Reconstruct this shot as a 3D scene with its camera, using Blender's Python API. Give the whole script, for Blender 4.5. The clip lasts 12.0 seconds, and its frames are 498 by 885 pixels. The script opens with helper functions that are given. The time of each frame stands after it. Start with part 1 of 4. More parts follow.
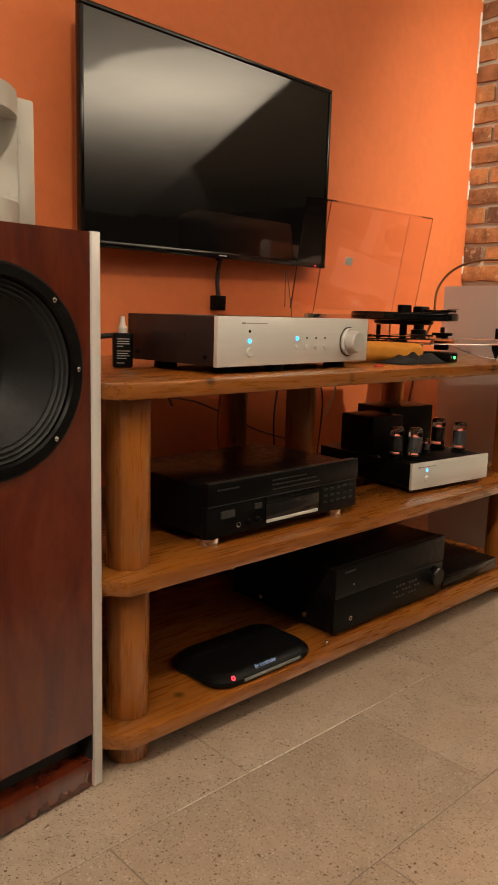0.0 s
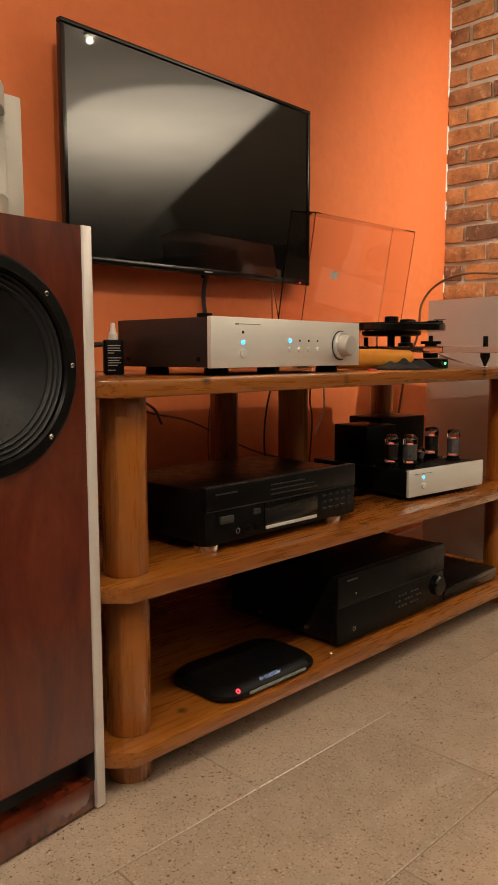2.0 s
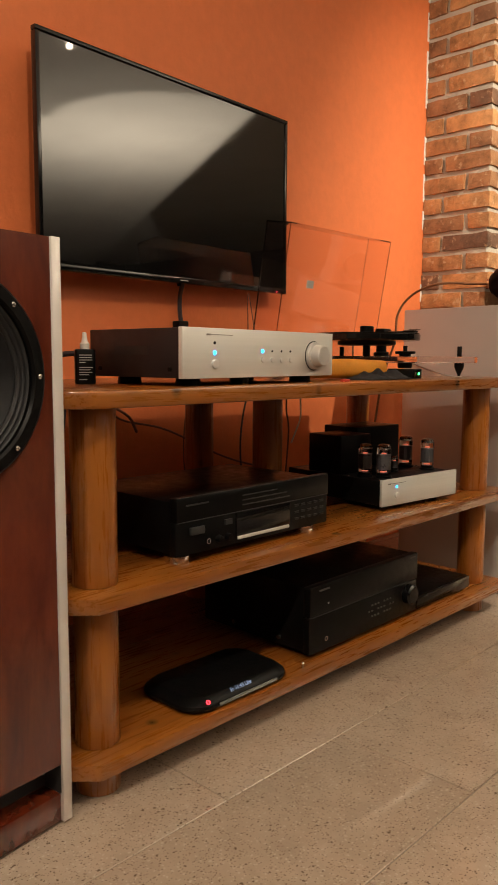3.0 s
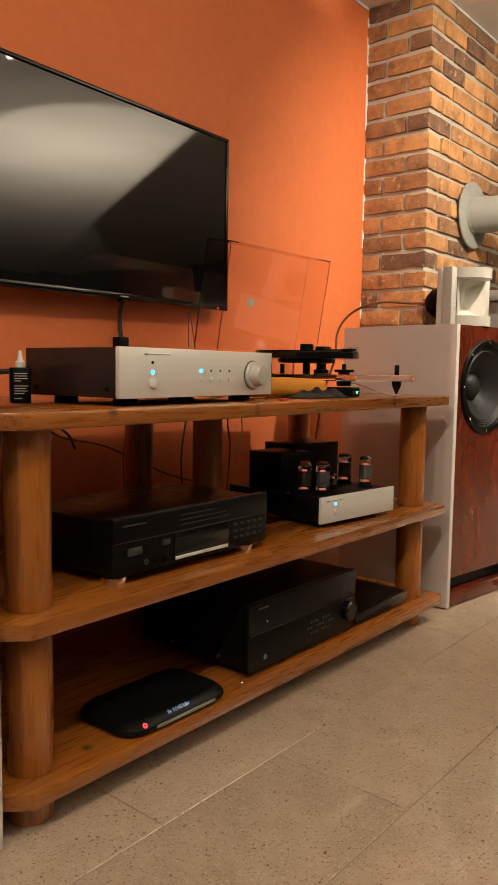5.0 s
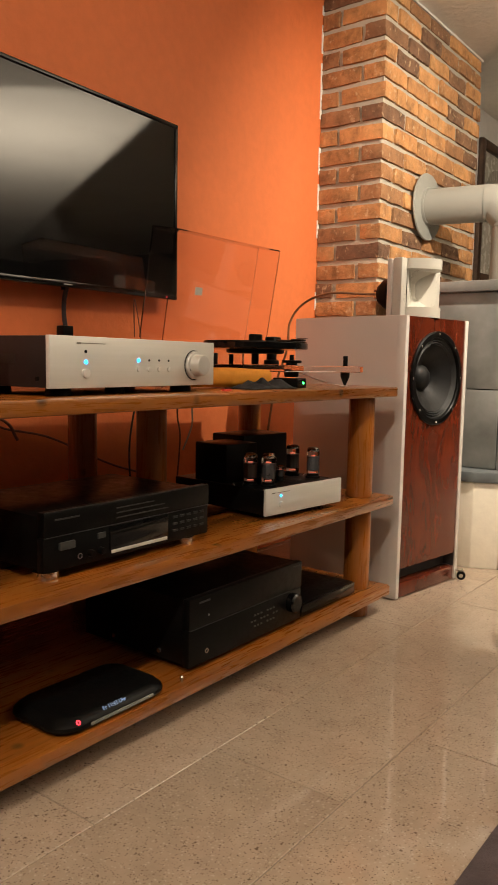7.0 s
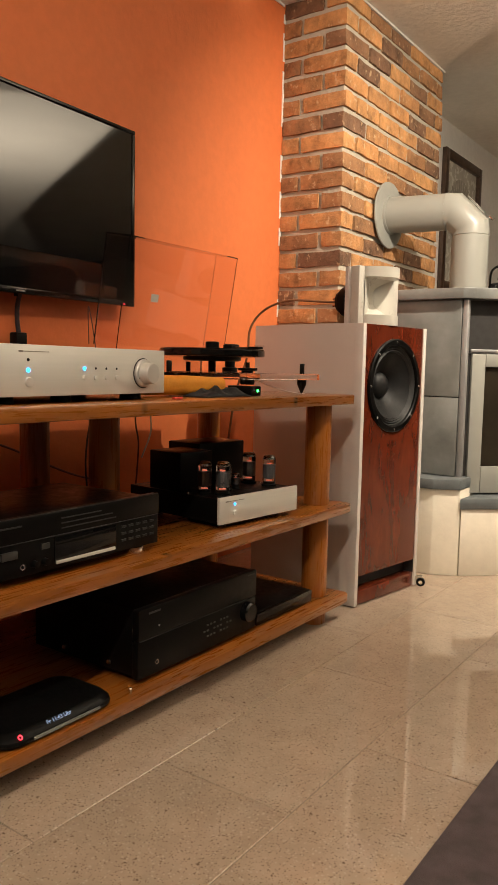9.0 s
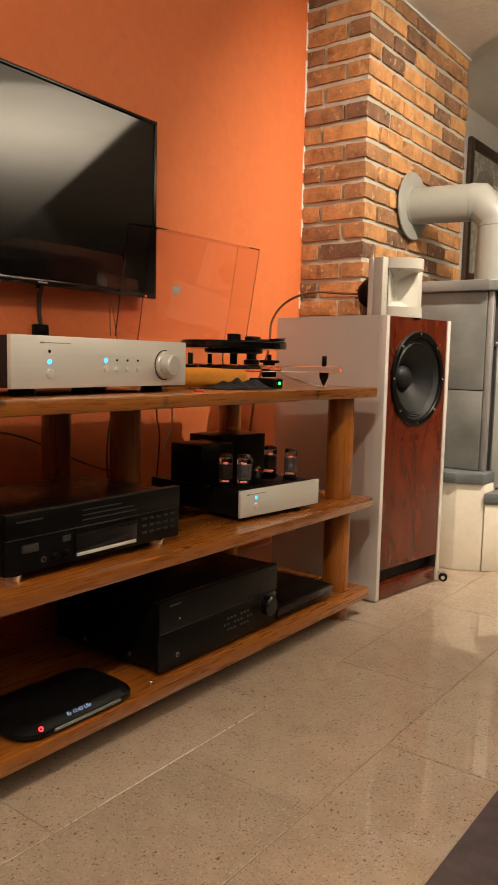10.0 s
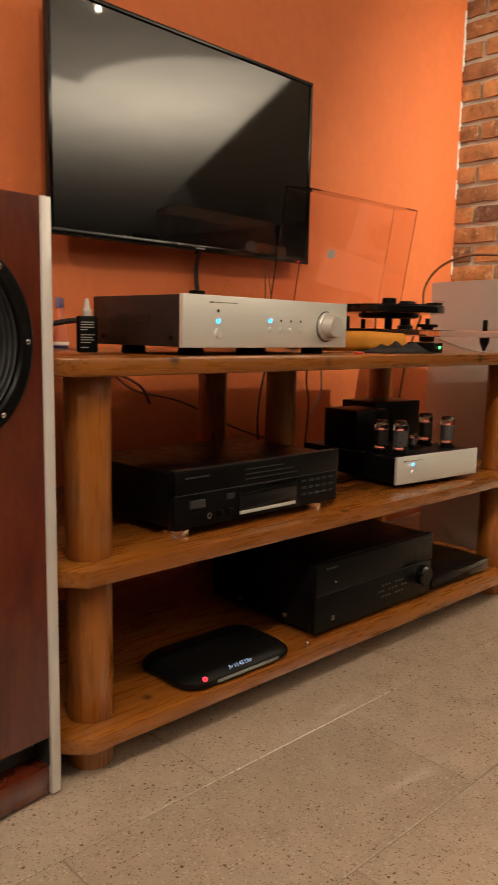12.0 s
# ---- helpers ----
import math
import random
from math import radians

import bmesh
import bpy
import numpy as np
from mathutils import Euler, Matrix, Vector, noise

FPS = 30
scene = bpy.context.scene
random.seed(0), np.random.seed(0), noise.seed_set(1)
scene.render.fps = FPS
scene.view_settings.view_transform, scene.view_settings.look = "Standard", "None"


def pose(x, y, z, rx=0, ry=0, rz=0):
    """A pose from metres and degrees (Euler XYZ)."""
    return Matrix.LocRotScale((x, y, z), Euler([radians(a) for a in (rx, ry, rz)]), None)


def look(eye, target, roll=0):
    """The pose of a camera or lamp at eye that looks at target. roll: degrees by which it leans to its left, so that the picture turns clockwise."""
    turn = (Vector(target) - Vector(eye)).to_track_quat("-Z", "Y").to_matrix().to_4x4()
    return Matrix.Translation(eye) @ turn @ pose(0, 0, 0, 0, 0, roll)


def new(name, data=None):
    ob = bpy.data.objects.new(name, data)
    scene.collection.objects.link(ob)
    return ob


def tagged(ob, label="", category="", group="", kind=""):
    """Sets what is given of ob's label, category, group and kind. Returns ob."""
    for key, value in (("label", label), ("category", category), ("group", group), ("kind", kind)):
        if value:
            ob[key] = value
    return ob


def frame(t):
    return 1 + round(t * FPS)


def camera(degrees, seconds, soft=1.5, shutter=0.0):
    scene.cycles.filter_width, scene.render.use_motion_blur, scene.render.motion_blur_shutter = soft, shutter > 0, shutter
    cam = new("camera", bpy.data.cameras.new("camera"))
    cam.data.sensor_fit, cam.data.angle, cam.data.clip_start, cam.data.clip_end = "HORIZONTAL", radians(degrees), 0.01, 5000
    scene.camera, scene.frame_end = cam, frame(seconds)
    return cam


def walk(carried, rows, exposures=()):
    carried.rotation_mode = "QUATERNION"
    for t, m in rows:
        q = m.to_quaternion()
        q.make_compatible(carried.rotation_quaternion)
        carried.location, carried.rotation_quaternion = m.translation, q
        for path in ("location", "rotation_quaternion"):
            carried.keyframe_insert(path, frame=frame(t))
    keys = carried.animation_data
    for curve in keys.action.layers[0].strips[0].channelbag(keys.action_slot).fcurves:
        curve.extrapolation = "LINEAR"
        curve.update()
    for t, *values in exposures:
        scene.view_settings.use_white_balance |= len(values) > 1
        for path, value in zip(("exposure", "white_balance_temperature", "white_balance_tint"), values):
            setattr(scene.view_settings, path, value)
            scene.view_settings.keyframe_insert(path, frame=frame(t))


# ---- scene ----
cam = camera(36.4, 12.0, shutter=0.5)
PATH = [
    (0, (0.374, 0.108, 0.789), (-1.054, 1.465, 0.445), 1.7),
    (0.5, (0.364, 0.103, 0.729), (-1.05, 1.49, 0.452), 0.9),
    (1, (0.349, 0.101, 0.716), (-1.076, 1.485, 0.48), -0.1),
    (1.5, (0.344, 0.101, 0.711), (-1.074, 1.493, 0.48), -0.2),
    (2, (0.342, 0.102, 0.713), (-1.065, 1.503, 0.479), -0.1),
    (2.5, (0.347, 0.108, 0.717), (-1.05, 1.521, 0.486), 0.1),
    (3, (0.356, 0.117, 0.724), (-1.02, 1.552, 0.502), 0.3),
    (3.2, (0.357, 0.121, 0.724), (-1.007, 1.567, 0.508), 0.4),
    (4.8, (0.363, 0.126, 0.741), (-0.919, 1.649, 0.547), 0.7),
    (5, (0.365, 0.126, 0.741), (-0.905, 1.659, 0.549), 0.8),
    (5.5, (0.371, 0.137, 0.74), (-0.881, 1.685, 0.548), 0.9),
    (6, (0.372, 0.149, 0.738), (-0.863, 1.708, 0.534), 0.8),
    (6.5, (0.383, 0.168, 0.735), (-0.84, 1.736, 0.523), 0.7),
    (7, (0.393, 0.178, 0.74), (-0.807, 1.764, 0.526), 1.1),
    (7.5, (0.404, 0.188, 0.743), (-0.766, 1.797, 0.534), 1.4),
    (9.3, (0.429, 0.220, 0.748), (-0.718, 1.847, 0.550), 1.2),
    (9.5, (0.425, 0.222, 0.75), (-0.728, 1.843, 0.546), 1.3),
    (10, (0.419, 0.226, 0.744), (-0.771, 1.819, 0.527), 1.3),
    (10.5, (0.408, 0.221, 0.735), (-0.83, 1.773, 0.496), 1.1),
    (11, (0.395, 0.213, 0.728), (-0.896, 1.717, 0.465), 0.9),
    (11.5, (0.381, 0.2, 0.722), (-0.979, 1.64, 0.444), 1.1),
    (12, (0.368, 0.191, 0.715), (-1.069, 1.551, 0.427), 1.1),
]
walk(cam, [(t, look(eye, target, roll)) for t, eye, target, roll in PATH])

# ---- light ----
world = bpy.data.worlds.new("room_world")
scene.world = world
world.use_nodes = True
world.node_tree.nodes["Background"].inputs[0].default_value = (0.02, 0.018, 0.015, 1)
world.node_tree.nodes["Background"].inputs[1].default_value = 0.3

WARM = (1.0, 0.86, 0.68)

def spot_light(name, eye, target, watts, degrees, blend, radius):
    data = bpy.data.lights.new(name, "SPOT")
    data.energy, data.color, data.spot_size, data.spot_blend = watts, WARM, radians(degrees), blend
    data.shadow_soft_size = radius
    ob = new(name, data)
    ob.matrix_world = look(eye, target)
    return ob


def bulb_light(name, eye, watts, radius):
    data = bpy.data.lights.new(name, "POINT")
    data.energy, data.color, data.shadow_soft_size = watts, WARM, radius
    ob = new(name, data)
    ob.matrix_world = pose(*eye)
    return ob


spot_light("spot_beam", (0.30, 2.41, 2.10), (-0.82, 3.55, 0.90), 178, 110, 0.85, 0.014)
# two unseen bulbs, placed by the shadows and brightness on the orange wall
bulb_light("bulb_light", (0.34, -1.05, 2.03), 50, 0.016)
bulb_light("bulb_light", (0.36, 0.40, 2.03), 33, 0.016)
# source of the unseen floor lamp, inferred from the glow on the ceiling
spot_light("uplight_beam", (1.332, 3.55, 0.92), (1.332, 3.55, 2.2), 310, 172, 0.06, 0.005)
# second source, added to fill the ceiling outside the rim's arc
spot_light("uplight_beam", (1.299, 3.600, 1.016), (1.299, 3.600, 2.2), 185, 172, 0.06, 0.002)

# ---- materials ----


def mix_rgb(nt, fac, a, b, mode="MIX"):
    n = nt.nodes.new("ShaderNodeMix")
    n.data_type, n.blend_type = "RGBA", mode
    for sock, v in ((n.inputs[0], fac), (n.inputs[6], a), (n.inputs[7], b)):
        if hasattr(v, "links"):
            nt.links.new(v, sock)
        elif isinstance(v, (int, float)):
            sock.default_value = v
        else:
            sock.default_value = (*v, 1)
    return n.outputs[2]


def ramp(nt, fac, stops):
    n = nt.nodes.new("ShaderNodeValToRGB")
    els = n.color_ramp.elements
    while len(els) < len(stops):
        els.new(0.5)
    for e, (p, c) in zip(els, stops):
        e.position = p
        e.color = (*c, 1) if not isinstance(c, (int, float)) else (c, c, c, 1)
    nt.links.new(fac, n.inputs[0])
    return n.outputs[0]


def noise_tex(nt, vec, scale, detail=5, rough=0.55, distort=0.0):
    n = nt.nodes.new("ShaderNodeTexNoise")
    n.inputs["Scale"].default_value, n.inputs["Detail"].default_value = scale, detail
    n.inputs["Roughness"].default_value, n.inputs["Distortion"].default_value = rough, distort
    nt.links.new(vec, n.inputs["Vector"])
    return n.outputs["Fac"]


def coords(nt, stretch=(1, 1, 1), kind="Object", turn=(0, 0, 0)):
    tc, mp = nt.nodes.new("ShaderNodeTexCoord"), nt.nodes.new("ShaderNodeMapping")
    mp.inputs["Scale"].default_value = stretch
    mp.inputs["Rotation"].default_value = [radians(a) for a in turn]
    nt.links.new(tc.outputs[kind], mp.inputs["Vector"])
    return mp.outputs["Vector"]


def start(name):
    m = bpy.data.materials.new(name)
    m.use_nodes = True
    nt = m.node_tree
    return m, nt, nt.nodes["Principled BSDF"]


def bump(nt, b, height, strength, dist):
    n = nt.nodes.new("ShaderNodeBump")
    n.inputs["Strength"].default_value, n.inputs["Distance"].default_value = strength, dist
    nt.links.new(height, n.inputs["Height"])
    nt.links.new(n.outputs["Normal"], b.inputs["Normal"])


def plain(name, col, rough=0.5, metal=0.0, var=0.12, scale=12.0, stretch=(1, 1, 1), fine=0.0, fine_scale=300.0, coat=0.0, rvar=0.08, spec=0.5):
    """A surface with broad tone changes, fine grain and uneven gloss."""
    m, nt, b = start(name)
    v = coords(nt, stretch)
    n = noise_tex(nt, v, scale)
    lo, hi = [c * (1 - var) for c in col], [min(1, c * (1 + var)) for c in col]
    nt.links.new(ramp(nt, n, [(0.3, lo), (0.7, hi)]), b.inputs["Base Color"])
    g = noise_tex(nt, v, scale * 3.1, 3)
    nt.links.new(ramp(nt, g, [(0.3, max(0.02, rough - rvar)), (0.7, min(1, rough + rvar))]), b.inputs["Roughness"])
    b.inputs["Metallic"].default_value, b.inputs["Coat Weight"].default_value = metal, coat
    b.inputs["Coat Roughness"].default_value = 0.06
    b.inputs["Specular IOR Level"].default_value = spec
    if fine:
        bump(nt, b, noise_tex(nt, v, fine_scale, 3), fine, 0.002)
    return m


def glow(name, col, strength):
    m, nt, b = start(name)
    b.inputs["Base Color"].default_value = (*[c * 0.5 for c in col], 1)
    b.inputs["Emission Color"].default_value, b.inputs["Emission Strength"].default_value = (*col, 1), strength
    return m


def clear(name, col, rough=0.0, ior=1.49):
    m, nt, b = start(name)
    b.inputs["Base Color"].default_value = (*col, 1)
    b.inputs["Roughness"].default_value, b.inputs["IOR"].default_value = rough, ior
    b.inputs["Transmission Weight"].default_value = 1.0
    return m


def plaster(name, col, var, rough, b_strength, b_scale):
    m, nt, b = start(name)
    v = coords(nt)
    n = noise_tex(nt, v, 2.2, 6, 0.6)
    n2 = noise_tex(nt, v, 28, 4)
    c1 = ramp(nt, n, [(0.25, [c * (1 - var) for c in col]), (0.75, [min(1, c * (1 + var)) for c in col])])
    c2 = ramp(nt, n2, [(0.35, 0.94), (0.65, 1.0)])
    nt.links.new(mix_rgb(nt, 1.0, c1, c2, "MULTIPLY"), b.inputs["Base Color"])
    b.inputs["Roughness"].default_value = rough
    bump(nt, b, noise_tex(nt, v, b_scale, 6, 0.6), b_strength, 0.006)
    return m


def wood(name, dark, mid, light, stretch, scale, rough, coat, knots=0.0, distort=1.2, grain=0.12):
    m, nt, b = start(name)
    v = coords(nt, stretch)
    n = noise_tex(nt, v, scale, 8, 0.6, distort)
    f = noise_tex(nt, v, scale * 9, 4, 0.6, 0.3)
    c = ramp(nt, n, [(0.28, dark), (0.48, mid), (0.72, light)])
    c = mix_rgb(nt, 1.0, c, ramp(nt, f, [(0.3, 0.90), (0.65, 1.04)]), "MULTIPLY")
    if knots:
        vo = nt.nodes.new("ShaderNodeTexVoronoi")
        vo.inputs["Scale"].default_value, vo.inputs["Randomness"].default_value = knots, 1.0
        nt.links.new(coords(nt, (1, 1, 0.8)), vo.inputs["Vector"])
        k = ramp(nt, vo.outputs["Distance"], [(0.04, 0.8), (0.11, 0.0)])
        c = mix_rgb(nt, k, c, [x * 0.25 for x in dark])
    nt.links.new(c, b.inputs["Base Color"])
    wear = 0.08 if grain else 0.015
    nt.links.new(ramp(nt, f, [(0.3, max(0.05, rough - wear)), (0.7, rough + wear)]), b.inputs["Roughness"])
    b.inputs["Coat Weight"].default_value, b.inputs["Coat Roughness"].default_value = coat, 0.12
    if grain:
        bump(nt, b, f, grain, 0.001)
    return m


def terrazzo(name):
    m, nt, b = start(name)
    v = coords(nt)
    info = nt.nodes.new("ShaderNodeObjectInfo")
    add = nt.nodes.new("ShaderNodeVectorMath")
    add.operation = "MULTIPLY_ADD"
    nt.links.new(info.outputs["Random"], add.inputs[0])
    add.inputs[1].default_value = (37, 53, 11)
    nt.links.new(v, add.inputs[2])
    p = add.outputs[0]
    tone = ramp(nt, info.outputs["Random"], [(0, (0.40, 0.308, 0.232)), (1, (0.44, 0.342, 0.262))])
    cloud = ramp(nt, noise_tex(nt, p, 16, 8, 0.7), [(0.3, 0.86), (0.5, 0.98), (0.72, 1.10)])
    c = mix_rgb(nt, 1.0, tone, cloud, "MULTIPLY")
    wob = nt.nodes.new("ShaderNodeTexNoise")
    wob.inputs["Scale"].default_value = 150
    nt.links.new(p, wob.inputs["Vector"])
    shift = nt.nodes.new("ShaderNodeVectorMath")
    shift.operation = "MULTIPLY_ADD"
    nt.links.new(wob.outputs["Color"], shift.inputs[0])
    shift.inputs[1].default_value = (0.007, 0.007, 0.007)
    nt.links.new(p, shift.inputs[2])
    for size, lim, share, col in ((170, 0.28, 0.62, (0.50, 0.41, 0.32)), (220, 0.28, 0.66, (0.29, 0.212, 0.150)), (85, 0.15, 0.76, (0.15, 0.10, 0.065)), (180, 0.20, 0.80, (0.13, 0.085, 0.055)), (330, 0.24, 0.80, (0.16, 0.11, 0.075))):
        vo = nt.nodes.new("ShaderNodeTexVoronoi")
        vo.inputs["Scale"].default_value = size
        nt.links.new(shift.outputs[0], vo.inputs["Vector"])
        sep = nt.nodes.new("ShaderNodeSeparateColor")
        nt.links.new(vo.outputs["Color"], sep.inputs[0])
        near = ramp(nt, vo.outputs["Distance"], [(lim, 1.0), (lim + 0.08, 0.0)])
        pick = ramp(nt, sep.outputs[0], [(share, 0.0), (share + 0.02, 1.0)])
        k = mix_rgb(nt, 1.0, near, pick, "MULTIPLY")
        c = mix_rgb(nt, k, c, col)
    nt.links.new(c, b.inputs["Base Color"])
    nt.links.new(ramp(nt, noise_tex(nt, p, 9, 5), [(0.3, 0.015), (0.7, 0.035)]), b.inputs["Roughness"])
    b.inputs["Specular IOR Level"].default_value = 0.9
    return m


def brick_clay(name):
    m, nt, b = start(name)
    v = coords(nt)
    info = nt.nodes.new("ShaderNodeObjectInfo")
    tone = ramp(nt, info.outputs["Random"], [(0.0, (0.17, 0.088, 0.05)), (0.20, (0.26, 0.13, 0.062)), (0.40, (0.40, 0.19, 0.073)), (0.7, (0.55, 0.275, 0.105)), (1.0, (0.47, 0.22, 0.080))])
    add = nt.nodes.new("ShaderNodeVectorMath")
    add.operation = "MULTIPLY_ADD"
    nt.links.new(info.outputs["Random"], add.inputs[0])
    add.inputs[1].default_value = (31, 17, 23)
    nt.links.new(v, add.inputs[2])
    p = add.outputs[0]
    c = mix_rgb(nt, 1.0, tone, ramp(nt, noise_tex(nt, p, 11, 7, 0.7), [(0.3, 0.45), (0.46, 0.92), (0.72, 1.5)]), "MULTIPLY")
    c = mix_rgb(nt, ramp(nt, noise_tex(nt, p, 38, 3), [(0.60, 0.0), (0.72, 0.75)]), c, (0.62, 0.43, 0.25))
    nt.links.new(c, b.inputs["Base Color"])
    b.inputs["Roughness"].default_value = 0.75
    bump(nt, b, noise_tex(nt, p, 40, 7, 0.7), 1.0, 0.010)
    return m


ORANGE = plaster("orange_wall_paint", (0.70, 0.18, 0.052), 0.04, 0.62, 0.35, 26)
WHITE_WALL = plaster("white_wall_paint", (0.72, 0.70, 0.66), 0.04, 0.7, 0.3, 40)
# darkness put into the colour, for the walls out of view
UNLIT_WALL = plaster("unlit_wall_shade", (0.045, 0.038, 0.032), 0.04, 0.7, 0.3, 40)
CEILING = plaster("ceiling_plaster", (0.80, 0.77, 0.71), 0.08, 0.85, 1.0, 38)
CREAM = plaster("cream_render", (0.80, 0.74, 0.62), 0.03, 0.6, 0.15, 60)
MORTAR = plaster("mortar", (0.46, 0.42, 0.345), 0.18, 0.9, 1.0, 60)
GROUT = plaster("grout", (0.24, 0.19, 0.145), 0.15, 0.85, 0.4, 120)
TERRAZZO = terrazzo("terrazzo")
CLAY = brick_clay("brick_clay")
PINE = wood("stained_pine", (0.150, 0.043, 0.006), (0.255, 0.080, 0.010), (0.33, 0.111, 0.014), (6, 0.35, 6), 3.0, 0.30, 0.5, 8.0, 0.6, 0.04)
PINE_UP = wood("stained_pine_post", (0.20, 0.058, 0.008), (0.29, 0.089, 0.011), (0.37, 0.123, 0.016), (5, 5, 0.3), 3.0, 0.30, 0.5, 9.0, 0.6, 0.04)
BURL = wood("mahogany_veneer", (0.055, 0.0075, 0.0026), (0.100, 0.0155, 0.0052), (0.140, 0.025, 0.0085), (2.8, 2.8, 0.85), 3.8, 0.24, 0.4, 0.0, 1.2, 0.0)
WHITE_LACQUER = plain("white_lacquer", (0.62, 0.575, 0.535), 0.10, var=0.02, scale=5, coat=0.4, rvar=0.03)
IVORY = plain("ivory_horn_lacquer", (0.50, 0.48, 0.425), 0.33, var=0.04, scale=9)
BLACK_PLASTIC = plain("black_plastic", (0.0035, 0.0035, 0.0035), 0.40, spec=0.14, var=0.2, scale=30, fine=0.05, fine_scale=500)
BLACK_METAL = plain("black_metal", (0.0035, 0.0032, 0.003), 0.36, 0.0, var=0.2, scale=18, fine=0.06, fine_scale=900, spec=0.14)
BROWN_METAL = plain("dark_brown_metal", (0.022, 0.013, 0.012), 0.42, 0.0, spec=0.35, var=0.12, scale=18, fine=0.08, fine_scale=900)
GLOSS_BLACK = plain("gloss_black", (0.006, 0.006, 0.006), 0.09, var=0.1, scale=8, rvar=0.03)
SCREEN = plain("tv_screen_glass", (0.005, 0.005, 0.005), 0.03, var=0.05, scale=3, rvar=0.006, spec=1.0)
RUBBER = plain("black_rubber", (0.018, 0.018, 0.018), 0.55, var=0.2, scale=30, fine=0.1)
CONE = plain("woofer_paper_cone", (0.0075, 0.0075, 0.008), 0.55, var=0.35, scale=45, fine=0.12, fine_scale=160, spec=0.3)
SILVER = plain("brushed_aluminium", (0.70, 0.69, 0.64), 0.45, 0.25, var=0.03, scale=30, stretch=(1, 0.05, 3), fine=0.03, fine_scale=400)
KNOB_METAL = plain("turned_aluminium", (0.62, 0.60, 0.56), 0.36, 0.35, var=0.04, scale=30)
CHROME = plain("chrome", (0.75, 0.73, 0.70), 0.12, 1.0, var=0.05)
GREY_STEEL = plain("grey_enamel_steel", (0.29, 0.29, 0.262), 0.40, 0.0, var=0.04, scale=6, fine=0.05)
STOVE_STEEL = plain("stove_steel", (0.33, 0.33, 0.33), 0.4, 0.4, var=0.08, scale=7)
SOAPSTONE = plain("soapstone", (0.19, 0.195, 0.185), 0.36, var=0.42, scale=5, fine=0.2, fine_scale=60)
SLATE = plain("slate_slab", (0.12, 0.135, 0.14), 0.45, var=0.2, scale=14, fine=0.3, fine_scale=80)
SOOT = plain("dark_glass", (0.025, 0.02, 0.014), 0.12, var=0.3, scale=6)
# also colours the sheets that stand in for shade in the speaker vents
VOID = plain("dark_interior", (0.02, 0.018, 0.017), 0.7, var=0.2)
FRAME_WOOD = wood("dark_frame_wood", (0.02, 0.01, 0.006), (0.05, 0.026, 0.014), (0.09, 0.05, 0.028), (3, 3, 3), 4, 0.4, 0.2)
PAPER = plain("cream_paper", (0.62, 0.57, 0.46), 0.7, var=0.06, scale=9)
INK = plain("grey_print", (0.22, 0.20, 0.17), 0.7, var=0.2, scale=20)
ACRYLIC = clear("clear_acrylic", (1.0, 0.97, 0.95), 0.0, 1.42)
COVER = clear("dust_cover_acrylic", (1.0, 0.90, 0.88), 0.02)
TUBE_GLASS = clear("tube_glass", (1.0, 0.98, 0.95), 0.0, 1.45)
PICTURE_GLASS = plain("picture_print", (0.45, 0.43, 0.37), 0.25, var=0.1, scale=8, coat=0.5)
TUBE_METAL = plain("tube_anode_metal", (0.15, 0.148, 0.155), 0.35, 0.5, var=0.2)
YELLOW = plain("ochre_felt", (0.60, 0.23, 0.012), 0.7, var=0.12, scale=30, fine=0.4, fine_scale=250)
CLOTH = plain("black_cloth", (0.012, 0.012, 0.014), 0.9, var=0.3, scale=40, fine=0.5, fine_scale=350)
RED = plain("red_plastic", (0.60, 0.05, 0.03), 0.45)
NAVY = plain("navy_plastic", (0.03, 0.03, 0.09), 0.4)
WHITE_PLASTIC = plain("white_plastic", (0.75, 0.73, 0.68), 0.4, var=0.03)
LABEL_INK = plain("pale_label_print", (0.50, 0.50, 0.48), 0.5)
BROWN_CABLE = plain("brown_cable", (0.22, 0.10, 0.045), 0.45, var=0.2, scale=40)
DARK_CABLE = plain("dark_cable", (0.030, 0.024, 0.028), 0.45, var=0.2, scale=40)
WINE_CABLE = plain("wine_cable", (0.13, 0.045, 0.025), 0.5, var=0.2, scale=40)
RUG = plain("mauve_rug_pile", (0.085, 0.066, 0.072), 0.95, var=0.3, scale=22, fine=1.0, fine_scale=420)
BLUE_GLOW = glow("blue_led", (0.02, 0.35, 1.0), 6.0)
GREEN_GLOW = glow("green_led", (0.05, 1.0, 0.15), 5.0)
RED_GLOW = glow("red_led", (1.0, 0.03, 0.05), 4.0)
TEXT_GLOW = glow("display_digits", (0.45, 0.62, 1.0), 0.45)
FAINT = plain("faint_grey_print", (0.030, 0.030, 0.028), 0.45)
HEATER = glow("heater_filament", (1.0, 0.26, 0.16), 0.6)
BULB = glow("lamp_bulb", (1.0, 0.85, 0.62), 30.0)

# ---- mesh helpers ----


def bm_new():
    return bmesh.new()


